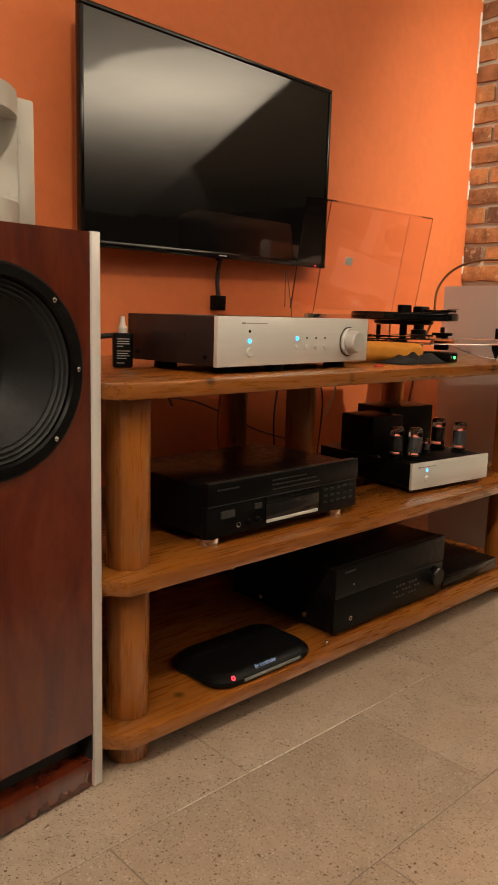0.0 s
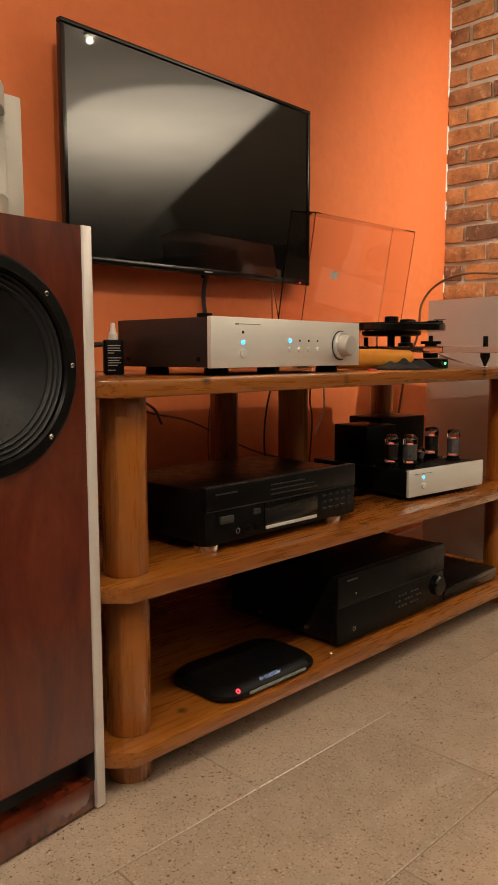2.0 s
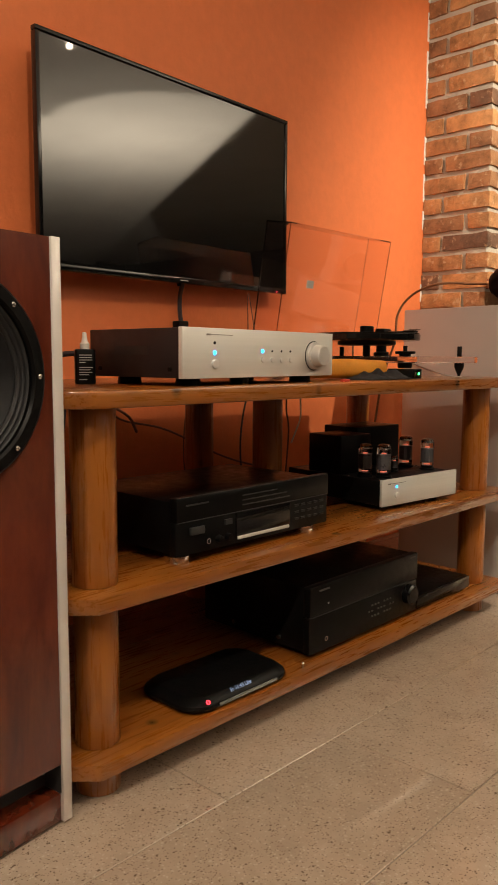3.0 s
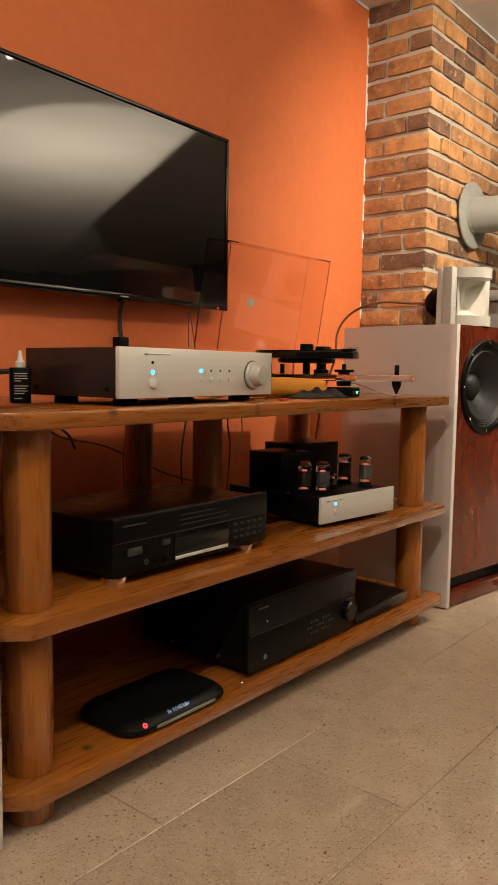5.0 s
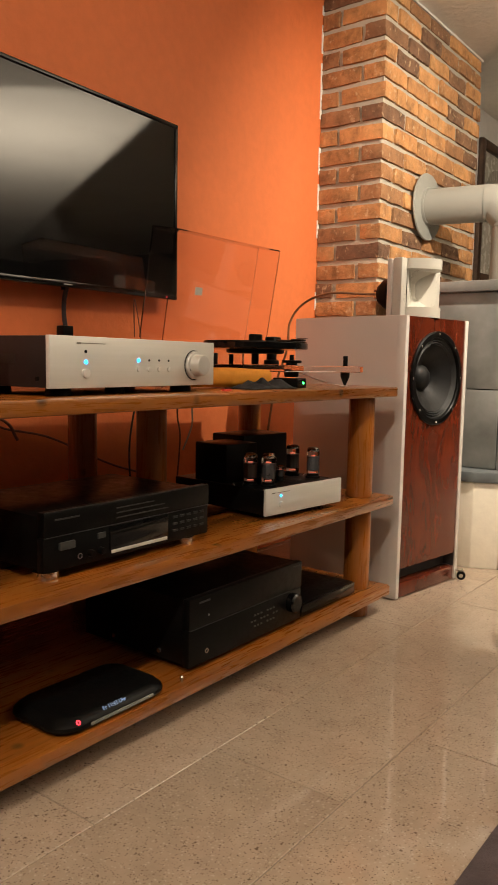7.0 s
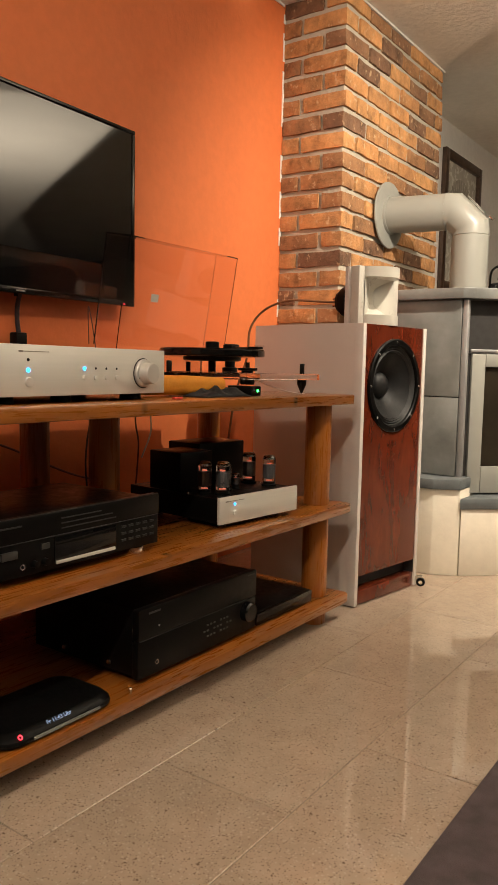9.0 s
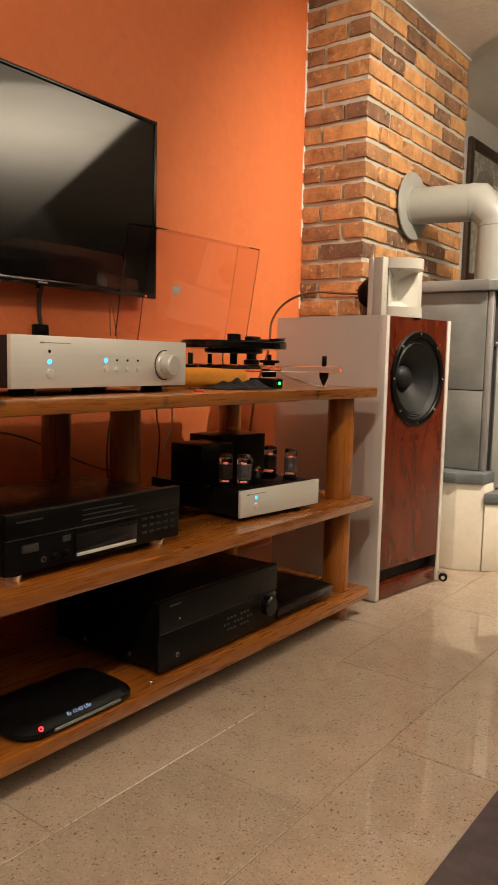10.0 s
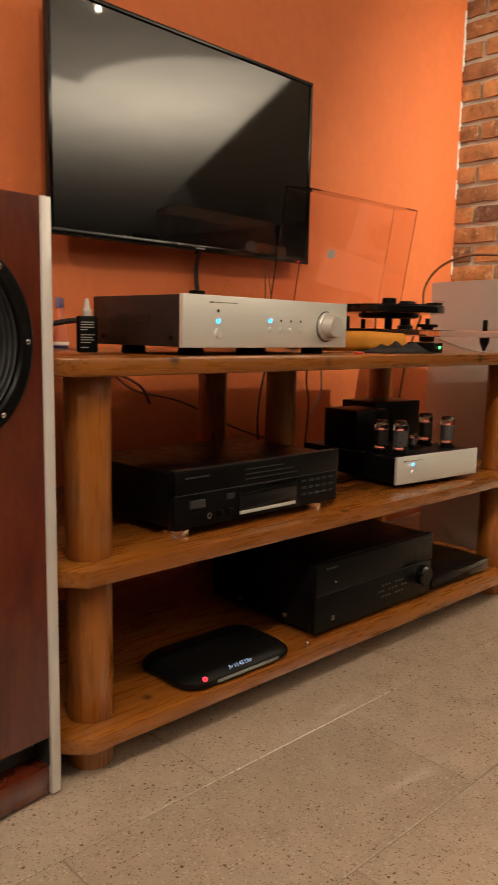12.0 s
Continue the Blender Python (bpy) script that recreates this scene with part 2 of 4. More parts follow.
def box(bm, x0, x1, y0, y1, z0, z1, bevel=0.0, seg=2):
    m = Matrix.Translation(((x0 + x1) / 2, (y0 + y1) / 2, (z0 + z1) / 2)) @ Matrix.Diagonal((abs(x1 - x0), abs(y1 - y0), abs(z1 - z0), 1))
    vs = bmesh.ops.create_cube(bm, size=1, matrix=m)["verts"]
    if bevel:
        es = list({e for v in vs for e in v.link_edges})
        bmesh.ops.bevel(bm, geom=es, offset=bevel, segments=seg, affect="EDGES", profile=0.5)
    return bm


def prism(bm, poly, z0, z1, bevel=0.0, seg=2):
    """An upright prism over a plan outline, counter-clockwise."""
    lo = [bm.verts.new((x, y, z0)) for x, y in poly]
    hi = [bm.verts.new((x, y, z1)) for x, y in poly]
    n = len(poly)
    fs = [bm.faces.new(lo[::-1]), bm.faces.new(hi)]
    fs += [bm.faces.new((lo[i], lo[(i + 1) % n], hi[(i + 1) % n], hi[i])) for i in range(n)]
    if bevel:
        es = list({e for f in fs for e in f.edges})
        bmesh.ops.bevel(bm, geom=es, offset=bevel, segments=seg, affect="EDGES", profile=0.5)
    return bm


def rod(bm, p0, p1, r0, r1=None, seg=20, bevel=0.0):
    p0, p1 = Vector(p0), Vector(p1)
    d = p1 - p0
    m = Matrix.Translation((p0 + p1) / 2) @ d.to_track_quat("Z", "Y").to_matrix().to_4x4()
    vs = bmesh.ops.create_cone(bm, cap_ends=True, segments=seg, radius1=r0, radius2=r0 if r1 is None else r1, depth=d.length, matrix=m)["verts"]
    if bevel:
        es = [e for e in {e for v in vs for e in v.link_edges} if any(len(f.verts) > 4 for f in e.link_faces)]
        bmesh.ops.bevel(bm, geom=es, offset=bevel, segments=2, affect="EDGES", profile=0.5)
    return bm


def lathe(bm, profile, m=None, seg=32):
    """A turned shape: (radius, height) pairs round the local z axis."""
    m = m or Matrix()
    rings = []
    for r, h in profile:
        if r < 1e-5:
            rings.append([bm.verts.new(m @ Vector((0, 0, h)))])
        else:
            rings.append([bm.verts.new(m @ Vector((r * math.cos(2 * math.pi * i / seg), r * math.sin(2 * math.pi * i / seg), h))) for i in range(seg)])
    for a, b in zip(rings, rings[1:]):
        for i in range(seg):
            j = (i + 1) % seg
            q = [a[i % len(a)], a[j % len(a)], b[j % len(b)], b[i % len(b)]]
            q = list(dict.fromkeys(q))
            if len(q) > 2:
                bm.faces.new(q)
    bmesh.ops.recalc_face_normals(bm, faces=bm.faces)
    return bm


def sweep(bm, pts, r, seg=10, steps=8):
    """A round cable through the points, smoothed."""
    p = [Vector(a) for a in pts]
    p = [p[0] * 2 - p[1]] + p + [p[-1] * 2 - p[-2]]
    line = []
    for i in range(1, len(p) - 2):
        for k in range(steps):
            t = k / steps
            a, b, c, d = p[i - 1], p[i], p[i + 1], p[i + 2]
            line.append(0.5 * (2 * b + (c - a) * t + (2 * a - 5 * b + 4 * c - d) * t * t + (3 * b - a - 3 * c + d) * t ** 3))
    line.append(p[-2])
    rings, up = [], Vector((0.3, 0.2, 0.93))
    for i, q in enumerate(line):
        d = (line[min(i + 1, len(line) - 1)] - line[max(i - 1, 0)]).normalized()
        s = d.cross(up)
        s = s.normalized() if s.length > 1e-4 else d.orthogonal().normalized()
        u = s.cross(d).normalized()
        up = u
        rings.append([bm.verts.new(q + r * (math.cos(2 * math.pi * k / seg) * s + math.sin(2 * math.pi * k / seg) * u)) for k in range(seg)])
    for a, b in zip(rings, rings[1:]):
        for k in range(seg):
            bm.faces.new((a[k], a[(k + 1) % seg], b[(k + 1) % seg], b[k]))
    bm.faces.new(rings[0][::-1]), bm.faces.new(rings[-1])
    bmesh.ops.recalc_face_normals(bm, faces=bm.faces)
    return bm


def to_mesh(name, bm, material, smooth=True):
    me = bpy.data.meshes.new(name)
    bm.to_mesh(me)
    bm.free()
    me.materials.append(material)
    if smooth:
        me.shade_smooth()
        me.set_sharp_from_angle(angle=radians(32))
    return me


def part(name, bm, material, parent, label=""):
    ob = new(name, to_mesh(name, bm, material))
    ob.parent = parent
    return tagged(ob, label)


def piece(name, me, parent, m):
    ob = new(name, me)
    ob.parent = parent
    ob.matrix_basis = m
    return ob


def thing(name, m, label, category, group=""):
    ob = new(name)
    ob.empty_display_size = 0.05
    ob.matrix_basis = m
    return tagged(ob, label, category, group)


def solid(name, bm, material, label="", category="", kind="", group="", m=None):
    ob = new(name, to_mesh(name, bm, material))
    if m is not None:
        ob.matrix_basis = m
    return tagged(ob, label, category, group, kind)


def bars(bm, x, y0, z0, lengths, height, gap, thick=0.0006):
    """Lines of small print, as raised bars on a face that looks along +x."""
    for i, (off, ln) in enumerate(lengths):
        box(bm, x - 0.0004, x + thick, y0 + off, y0 + off + ln, z0 - i * (height + gap) - height, z0 - i * (height + gap))
    return bm


def letters(text, size, m):
    """A bmesh of flat lettering in the built-in font, laid by m."""
    cu = bpy.data.curves.new("lettering", "FONT")
    cu.body, cu.size, cu.extrude, cu.align_x = text, size, 0.0002, "LEFT"
    ob = bpy.data.objects.new("lettering", cu)
    scene.collection.objects.link(ob)
    me = bpy.data.meshes.new_from_object(ob.evaluated_get(bpy.context.evaluated_depsgraph_get()))
    bpy.data.objects.remove(ob)
    bm = bmesh.new()
    bm.from_mesh(me)
    bpy.data.meshes.remove(me)
    bmesh.ops.transform(bm, matrix=m, verts=bm.verts)
    return bm


# lays x to +y, y to +z, z to +x: a face that looks along +x
FACE = Matrix(((0, 0, 1, 0), (1, 0, 0, 0), (0, 1, 0, 0), (0, 0, 0, 1)))


def face_at(x, y, z):
    return Matrix.Translation((x, y, z)) @ FACE


# ---- the room ----
WALL_X, CEIL_Z = -1.352, 2.215
PILLAR_X, PILLAR_Y, PILLAR_END = -1.060, 2.927, 3.925
EAST, SOUTH, NORTH = 7.0, -2.0, 9.0

solid("floor", box(bm_new(), WALL_X - 0.2, EAST + 0.1, SOUTH - 0.1, NORTH + 0.1, -0.12, -0.002), GROUT, "grout bed under the terrazzo tiles", "floor", "structure")
solid("wall_west", prism(bm_new(), [(-1.50, SOUTH), (WALL_X + 0.0245 * (PILLAR_Y - SOUTH), SOUTH), (WALL_X, PILLAR_Y), (WALL_X, PILLAR_Y + 0.25), (-1.50, PILLAR_Y + 0.25)], 0, CEIL_Z + 0.1), ORANGE, "orange painted plaster wall behind the rack", "wall", "structure")
solid("wall_west_far", box(bm_new(), -1.52, -1.40, PILLAR_END - 0.1, NORTH, 0, CEIL_Z + 0.1), WHITE_WALL, "white painted wall beyond the brick pillar", "wall", "structure")
# unseen walls: their dark colour stands in for missing light and limits bounce
solid("wall_east", box(bm_new(), EAST, EAST + 0.12, SOUTH, NORTH, 0, CEIL_Z + 0.1), UNLIT_WALL, "unseen wall, dark brown to stand in for an unlit room", "wall", "structure")
solid("wall_south", box(bm_new(), WALL_X - 0.12, EAST + 0.12, SOUTH - 0.12, SOUTH, 0, CEIL_Z + 0.1), UNLIT_WALL, "unseen wall, dark brown to stand in for an unlit room", "wall", "structure")
solid("wall_north", box(bm_new(), -1.52, EAST + 0.12, NORTH, NORTH + 0.12, 0, CEIL_Z + 0.1), UNLIT_WALL, "unseen wall, dark brown to stand in for an unlit room", "wall", "structure")
low = [(WALL_X - 0.15, SOUTH - 0.12), (EAST + 0.12, SOUTH - 0.12), (EAST + 0.12, 8.40), (-0.41, 3.357), (PILLAR_X, 3.88), (WALL_X - 0.15, 3.90)]
solid("ceiling", prism(bm_new(), low, CEIL_Z, CEIL_Z + 0.20), CEILING, "rough white plaster ceiling", "ceiling", "structure")
solid("ceiling_recess", box(bm_new(), -1.55, EAST + 0.12, 3.0, NORTH + 0.12, CEIL_Z + 0.07, CEIL_Z + 0.21), CEILING, "raised plaster ceiling over the stove", "ceiling", "structure")
solid("trim_pillar", box(bm_new(), PILLAR_X - 0.006, PILLAR_X + 0.005, PILLAR_Y - 0.005, PILLAR_END, CEIL_Z - 0.010, CEIL_Z - 0.001), WHITE_WALL, "thin white caulk line over the bricks", "trim", "structure")
solid("trim", prism(bm_new(), [(WALL_X + 0.0238, 2.0), (WALL_X + 0.028, 2.0), (WALL_X + 0.005, PILLAR_Y - 0.006), (WALL_X + 0.001, PILLAR_Y - 0.006)], CEIL_Z - 0.012, CEIL_Z - 0.001), WHITE_WALL, "thin white caulk line along the ceiling", "trim", "structure")


# ---- speakers ----
def speaker(m, label, H=0.887):
    """A floor-standing cabinet: front at x = 0, width along +y, standing on z = 0."""
    W, D, P = 0.375, 0.44, 0.020
    root = thing("loudspeaker", m, label, "loudspeaker", "pair of loudspeakers")
    for y in (0, W - P):
        # the outer front corner is cut back to a broad chamfer
        if y == 0:
            plan = [(-D, 0), (-0.026, 0), (0.004, 0.003), (0.004, P), (-D, P)]
        else:
            plan = [(-D, W - P), (0.004, W - P), (0.004, W - 0.003), (-0.026, W), (-D, W)]
        part("side_panel", prism(bm_new(), plan, 0.004, H, 0.0018), WHITE_LACQUER, root, "white lacquered side panel with a chamfered front edge")
    cy, cz, R = W / 2, 0.696, 0.150
    b = bm_new()
    # front board with a round cut-out for the driver
    inner, outer = [], []
    y0, y1, z0, z1 = P, W - P, 0.098, H - 0.001
    N = 64
    for i in range(N):
        a = 2 * math.pi * i / N
        c, s = math.cos(a), math.sin(a)
        k = min((y1 - cy) / abs(c) if abs(c) > 1e-6 else 9, ((z1 - cz) if s > 0 else (cz - z0)) / abs(s) if abs(s) > 1e-6 else 9)
        inner.append((cy + (R - 0.006) * c, cz + (R - 0.006) * s))
        outer.append((min(max(cy + k * c, y0), y1), cz + k * s))
    for corner in ((y0, z0), (y1, z0), (y0, z1), (y1, z1)):
        outer[min(range(N), key=lambda n: (outer[n][0] - corner[0]) ** 2 + (outer[n][1] - corner[1]) ** 2)] = corner
    rows = []
    for x in (0.0, -0.022):
        rows.append([[b.verts.new((x, *p)) for p in ring] for ring in (inner, outer)])
    for i in range(N):
        j = (i + 1) % N
        b.faces.new((rows[0][0][i], rows[0][1][i], rows[0][1][j], rows[0][0][j]))
        b.faces.new((rows[1][0][i], rows[1][0][j], rows[1][1][j], rows[1][1][i]))
        b.faces.new((rows[0][0][i], rows[0][0][j], rows[1][0][j], rows[1][0][i]))
        b.faces.new((rows[0][1][i], rows[1][1][i], rows[1][1][j], rows[0][1][j]))
    bmesh.ops.recalc_face_normals(b, faces=b.faces)
    part("baffle", b, BURL, root, "polished mahogany burl front board")
    part("top_board", box(bm_new(), -D, -0.0225, P, W - P, H - 0.022, H - 0.001), BURL, root)
    part("back_board", box(bm_new(), -D, -D + 0.02, P, W - P, 0.06, H - 0.0225), BURL, root)
    # dark sheets just inside the slot, added in place of its deep shade
    part("vent_back", box(bm_new(), -0.05, -0.04, P, W - P, 0.0505, 0.0975), VOID, root)
    for y in (P + 0.0005, W - P - 0.0015):
        part("vent_side", box(bm_new(), -0.0395, -0.0005, y, y + 0.001, 0.0505, 0.0975), VOID, root)
    part("inner_floor", box(bm_new(), -D + 0.021, -0.0225, P, W - P, 0.098, 0.118), VOID, root)
    part("plinth", box(bm_new(), -D, -0.002, P, W - P, 0.004, 0.050, 0.002), BURL, root, "mahogany base board under a dark vent slot")
    for x in (-0.05, -D + 0.05):
        for y in (0.05, W - 0.05):
            part("foot", rod(bm_new(), (x, y, 0), (x, y, 0.005), 0.018), RUBBER, root)
    # the driver: turned about the x axis
    drv = face_at(0.0, cy, cz)
    woofer = part("woofer", lathe(bm_new(), [(R - 0.007, -0.02), (R, -0.001), (R, 0.005), (R - 0.004, 0.008), (R - 0.018, 0.008), (R - 0.021, 0.004), (R - 0.021, -0.004)], drv, 64), BLACK_METAL, root, "black cast driver basket")
    prof = []
    for i in range(25):
        r = R - 0.021 - 0.022 * i / 24
        prof.append((r, -0.003 + 0.0028 * math.sin(i / 24 * math.pi * 6) - 0.004 * i / 24))
    part("surround", lathe(bm_new(), prof, drv, 64), RUBBER, woofer, "pleated black surround")
    part("cone", lathe(bm_new(), [(R - 0.043, -0.0075), (R - 0.07, -0.028), (R - 0.10, -0.048), (0.042, -0.062)], drv, 64), CONE, woofer, "dark textured paper cone")
    part("dust_cap", lathe(bm_new(), [(0.044, -0.062), (0.040, -0.050), (0.030, -0.040), (0.016, -0.034), (0.0, -0.032)], drv, 48), CONE, woofer)
    for i in range(8):
        a = 2 * math.pi * i / 8
        q = face_at(0.006, cy + (R - 0.010) * math.cos(a), cz + (R - 0.010) * math.sin(a))
        part("screw", lathe(bm_new(), [(0.0038, 0.0), (0.0038, 0.0022), (0.0024, 0.0034), (0.0018, 0.0022), (0.0, 0.0022)], q, 14), CHROME, woofer)
    return root


def horn(m, label):
    """A waveguide: mouth at x = 0 looking along +x, width along y from 0, standing on z = 0."""
    W, H, T, B = 0.225, 0.182, 0.032, 0.062
    root = thing("horn_tweeter", m, label, "horn", "pair of horns")
    part("back_plate", box(bm_new(), -0.052, -0.034, -0.004, W + 0.004, 0.001, H - 0.002, 0.003), WHITE_LACQUER, root, "pale back plate")
    for y0, y1 in ((0, 0.030), (W - 0.030, W)):
        part("cheek", box(bm_new(), -0.0335, 0.0, y0, y1, 0.001, H, 0.004), IVORY, root)
    outline = [(-0.0335, 0.0302)] + [(B * math.sin(math.pi * i / 20) ** 0.8, 0.0302 + (W - 0.0604) * i / 20) for i in range(21)] + [(-0.0335, W - 0.0302)]
    outline = list(dict.fromkeys(outline))[::-1]
    part("lower_lip", prism(bm_new(), outline[::-1], 0.0, T, 0.0), IVORY, root)
    part("upper_lip", prism(bm_new(), outline[::-1], H - T, H, 0.0), IVORY, root)
    # flare: rectangular sections closing towards the throat
    b, rings = bm_new(), []
    for k in range(9):
        t = k / 8
        hw = 0.014 + (W / 2 - 0.030 - 0.0145) * t ** 1.6
        hh = 0.020 + (H / 2 - T - 0.018) * t ** 0.8
        x = -0.033 + 0.034 * t
        rings.append([b.verts.new((x, W / 2 + sy * hw, H / 2 + sz * hh)) for sy, sz in ((-1, -1), (1, -1), (1, 1), (-1, 1))])
    for a, c in zip(rings, rings[1:]):
        for i in range(4):
            b.faces.new((a[i], a[(i + 1) % 4], c[(i + 1) % 4], c[i]))
    b.faces.new(rings[0])
    part("flare", b, IVORY, root, "ivory flared waveguide")
    drv = Matrix.Translation((-0.0525, W / 2 - 0.033, H / 2 - 0.012)) @ Matrix.Rotation(radians(-90), 4, "Y")
    part("compression_driver", lathe(bm_new(), [(0.0, 0.080), (0.024, 0.080), (0.036, 0.074), (0.040, 0.060), (0.048, 0.056), (0.050, 0.030), (0.044, 0.024), (0.030, 0.012), (0.030, 0.0), (0.0, 0.0)], drv, 32), BLACK_METAL, root, "black compression driver")
    part("driver_bolt", lathe(bm_new(), [(0.0, 0.086), (0.008, 0.086), (0.010, 0.0802), (0.0, 0.0802)], drv, 16), CHROME, root)
    for dz in (-0.012, 0.012):
        part("terminal", rod(bm_new(), (-0.1325, W / 2 - 0.045, H / 2 - 0.012 + dz), (-0.150, W / 2 - 0.045, H / 2 - 0.012 + dz), 0.004), CHROME, root)
    return root


RIGHT_SP = pose(-0.631, 2.299, 0, 0, 0, -8.0)
LEFT_SP = pose(-0.575, 0.3655, 0, 0, 0, 7.0)
speaker(LEFT_SP, "tall loudspeaker with mahogany front and white sides on the tiles", 0.896)
speaker(RIGHT_SP, "tall loudspeaker with mahogany front, toed in beside the wooden rack")
horn(LEFT_SP @ pose(-0.080, 0.095, 0.896), "ivory horn tweeter on a mahogany loudspeaker")
horn(RIGHT_SP @ pose(-0.055, 0.0545, 0.887), "ivory horn tweeter with black driver and brown cable")


# ---- the rack ----
RX0, RX1, RY0, RY1 = -1.182, -0.594, 0.734, 2.205
SHELF_Z = (0.673, 0.353, 0.0815)
T = 0.0275
rack = thing("wooden_rack", pose(0, 0, 0), "honey-stained pine rack with three shelves on round posts", "rack")
c = 0.042
outline = [(RX0, RY0), (RX1 - c, RY0), (RX1, RY0 + c), (RX1, RY1 - 0.012), (RX1 - 0.012, RY1), (RX0, RY1)]
for z in SHELF_Z:
    part("shelf", prism(bm_new(), outline, z - T, z, 0.0035), PINE, rack, "thick pine shelf with a clipped corner")
POSTS = [(-0.668, 0.820), (-0.668, 2.118), (-1.130, 0.820), (-1.130, 1.475), (-0.925, 1.520), (-1.130, 2.190)]
for px, py in POSTS:
    for z0, z1 in ((0.0, SHELF_Z[2] - T), (SHELF_Z[2], SHELF_Z[1] - T), (SHELF_Z[1], SHELF_Z[0] - T)):
        part("post", rod(bm_new(), (px, py, z0), (px, py, z1), 0.0375, seg=40, bevel=0.003), PINE_UP, rack)

# ---- television ----
tv = thing("television", pose(-1.221, 1.0636, 0.927, 0, 0, 3.0), "black flat television, switched off, hung on the orange wall", "television")
TW, TH = 0.9126, 0.5333
part("back_shell", box(bm_new(), -0.046, -0.0145, 0.05, TW - 0.05, 0.03, TH - 0.03, 0.010), BLACK_PLASTIC, tv)
for y0, y1, z0, z1 in ((0, TW, TH - 0.011, TH), (0, TW, 0, 0.016), (0, 0.011, 0.0165, TH - 0.0115), (TW - 0.011, TW, 0.0165, TH - 0.0115)):
    part("bezel", box(bm_new(), -0.014, 0.004, y0, y1, z0, z1, 0.002), GLOSS_BLACK, tv)
part("screen", box(bm_new(), -0.008, 0.0, 0.0112, TW - 0.0112, 0.0162, TH - 0.0112), SCREEN, tv, "dark glossy screen")
part("badge", box(bm_new(), 0.0035, 0.0046, 0.444, 0.474, 0.006, 0.0092), LABEL_INK, tv, "small pale maker's badge")
part("standby_light", box(bm_new(), 0.0035, 0.005, TW - 0.052, TW - 0.046, 0.004, 0.007), RED_GLOW, tv)
part("wall_bracket", box(bm_new(), -0.072, -0.0465, 0.30, 0.62, 0.12, 0.42, 0.002), BLACK_METAL, tv)
part("strap", box(bm_new(), -0.040, -0.030, 0.474, 0.492, -0.004, 0.0295), BLACK_PLASTIC, tv)

cable = thing("tv_cable", pose(0, 0, 0), "grey-black television lead hanging to a black plug", "cable")
part("lead", sweep(bm_new(), [(-1.272, 1.545, 0.935), (-1.292, 1.551, 0.90), (-1.300, 1.556, 0.86), (-1.300, 1.561, 0.825)], 0.0065), DARK_CABLE, cable)
part("plug", box(bm_new(), -1.3185, -1.286, 1.543, 1.579, 0.786, 0.828, 0.004), BLACK_PLASTIC, cable)


# ---- integrated amplifier ----
def foot_set(root, xs, ys, h, r, material, name="foot"):
    for x in xs:
        for y in ys:
            part(name, rod(bm_new(), (x, y, -h), (x, y, 0.0), r, r * 0.92, 24), material, root)


AW, AH, AD = 0.469, 0.0905, 0.255
amp = thing("amplifier", pose(-0.641, 0.989, 0.687, 0, 0, 4.2), "slim amplifier with brushed silver front on the top shelf", "amplifier")
part("case", box(bm_new(), -AD, -0.0105, 0.004, AW - 0.004, 0.001, AH - 0.001, 0.0015), BROWN_METAL, amp, "dark brown metal case")
part("front_panel", box(bm_new(), -0.010, 0.0, 0, AW, 0, AH, 0.0012), SILVER, amp, "brushed silver front panel")
foot_set(amp, (-0.045, -AD + 0.05), (0.06, AW - 0.06), 0.0135, 0.024, BLACK_PLASTIC)
foot_set(amp, (-0.045,), (AW / 2 - 0.03,), 0.0135, 0.020, BLACK_PLASTIC)


def disc(root, name, y, z, r, h, material, x=0.0, lab=""):
    return part(name, lathe(bm_new(), [(r, -0.001), (r, h * 0.8), (r * 0.86, h), (0, h)], face_at(x, y, z), 24), material, root, lab)


disc(amp, "sensor", 0.083, 0.064, 0.0030, 0.001, BLACK_PLASTIC)
disc(amp, "status_light", 0.083, 0.0460, 0.0038, 0.0016, BLUE_GLOW, lab="glowing blue light")
disc(amp, "power_button", 0.083, 0.0255, 0.0085, 0.004, SILVER)
disc(amp, "status_light", 0.222, 0.0500, 0.0036, 0.0016, BLUE_GLOW, lab="glowing blue light")
for k in range(3):
    disc(amp, "indicator", 0.253 + 0.030 * k, 0.0505, 0.0022, 0.0012, BLACK_PLASTIC)
for k in range(4):
    disc(amp, "input_button", 0.222 + 0.0305 * k, 0.0330, 0.0050, 0.003, SILVER)
knob = part("volume_knob", lathe(bm_new(), [(0.0290, -0.001), (0.0290, 0.006), (0.0275, 0.008), (0.0225, 0.0085), (0.0215, 0.026), (0.0195, 0.0285), (0.0, 0.029)], face_at(0, 0.396, 0.042), 48), KNOB_METAL, amp, "large round silver volume knob")
part("knob_groove", lathe(bm_new(), [(0.0310, -0.001), (0.0310, 0.0012), (0.0293, 0.0012), (0.0293, -0.001)], face_at(0, 0.396, 0.042), 48), BLACK_PLASTIC, knob)
part("pointer", box(bm_new(), 0.0082, 0.0088, 0.3745, 0.3760, 0.030, 0.033), BLACK_PLASTIC, knob)
part("lettering", bars(bm_new(), 0.0, 0.062, 0.0800, [(0.0, 0.010)], 0.003, 0.001), INK, amp)
part("lettering", bars(bm_new(), 0.0, 0.074, 0.0792, [(0.0, 0.058)], 0.0013, 0.001), INK, amp)
for x in (-0.035, -0.225):
    part("case_screw", rod(bm_new(), (x, 0.0042, 0.016), (x, 0.0018, 0.016), 0.0048, 0.004, 14), BLACK_METAL, amp)
b = bm_new()
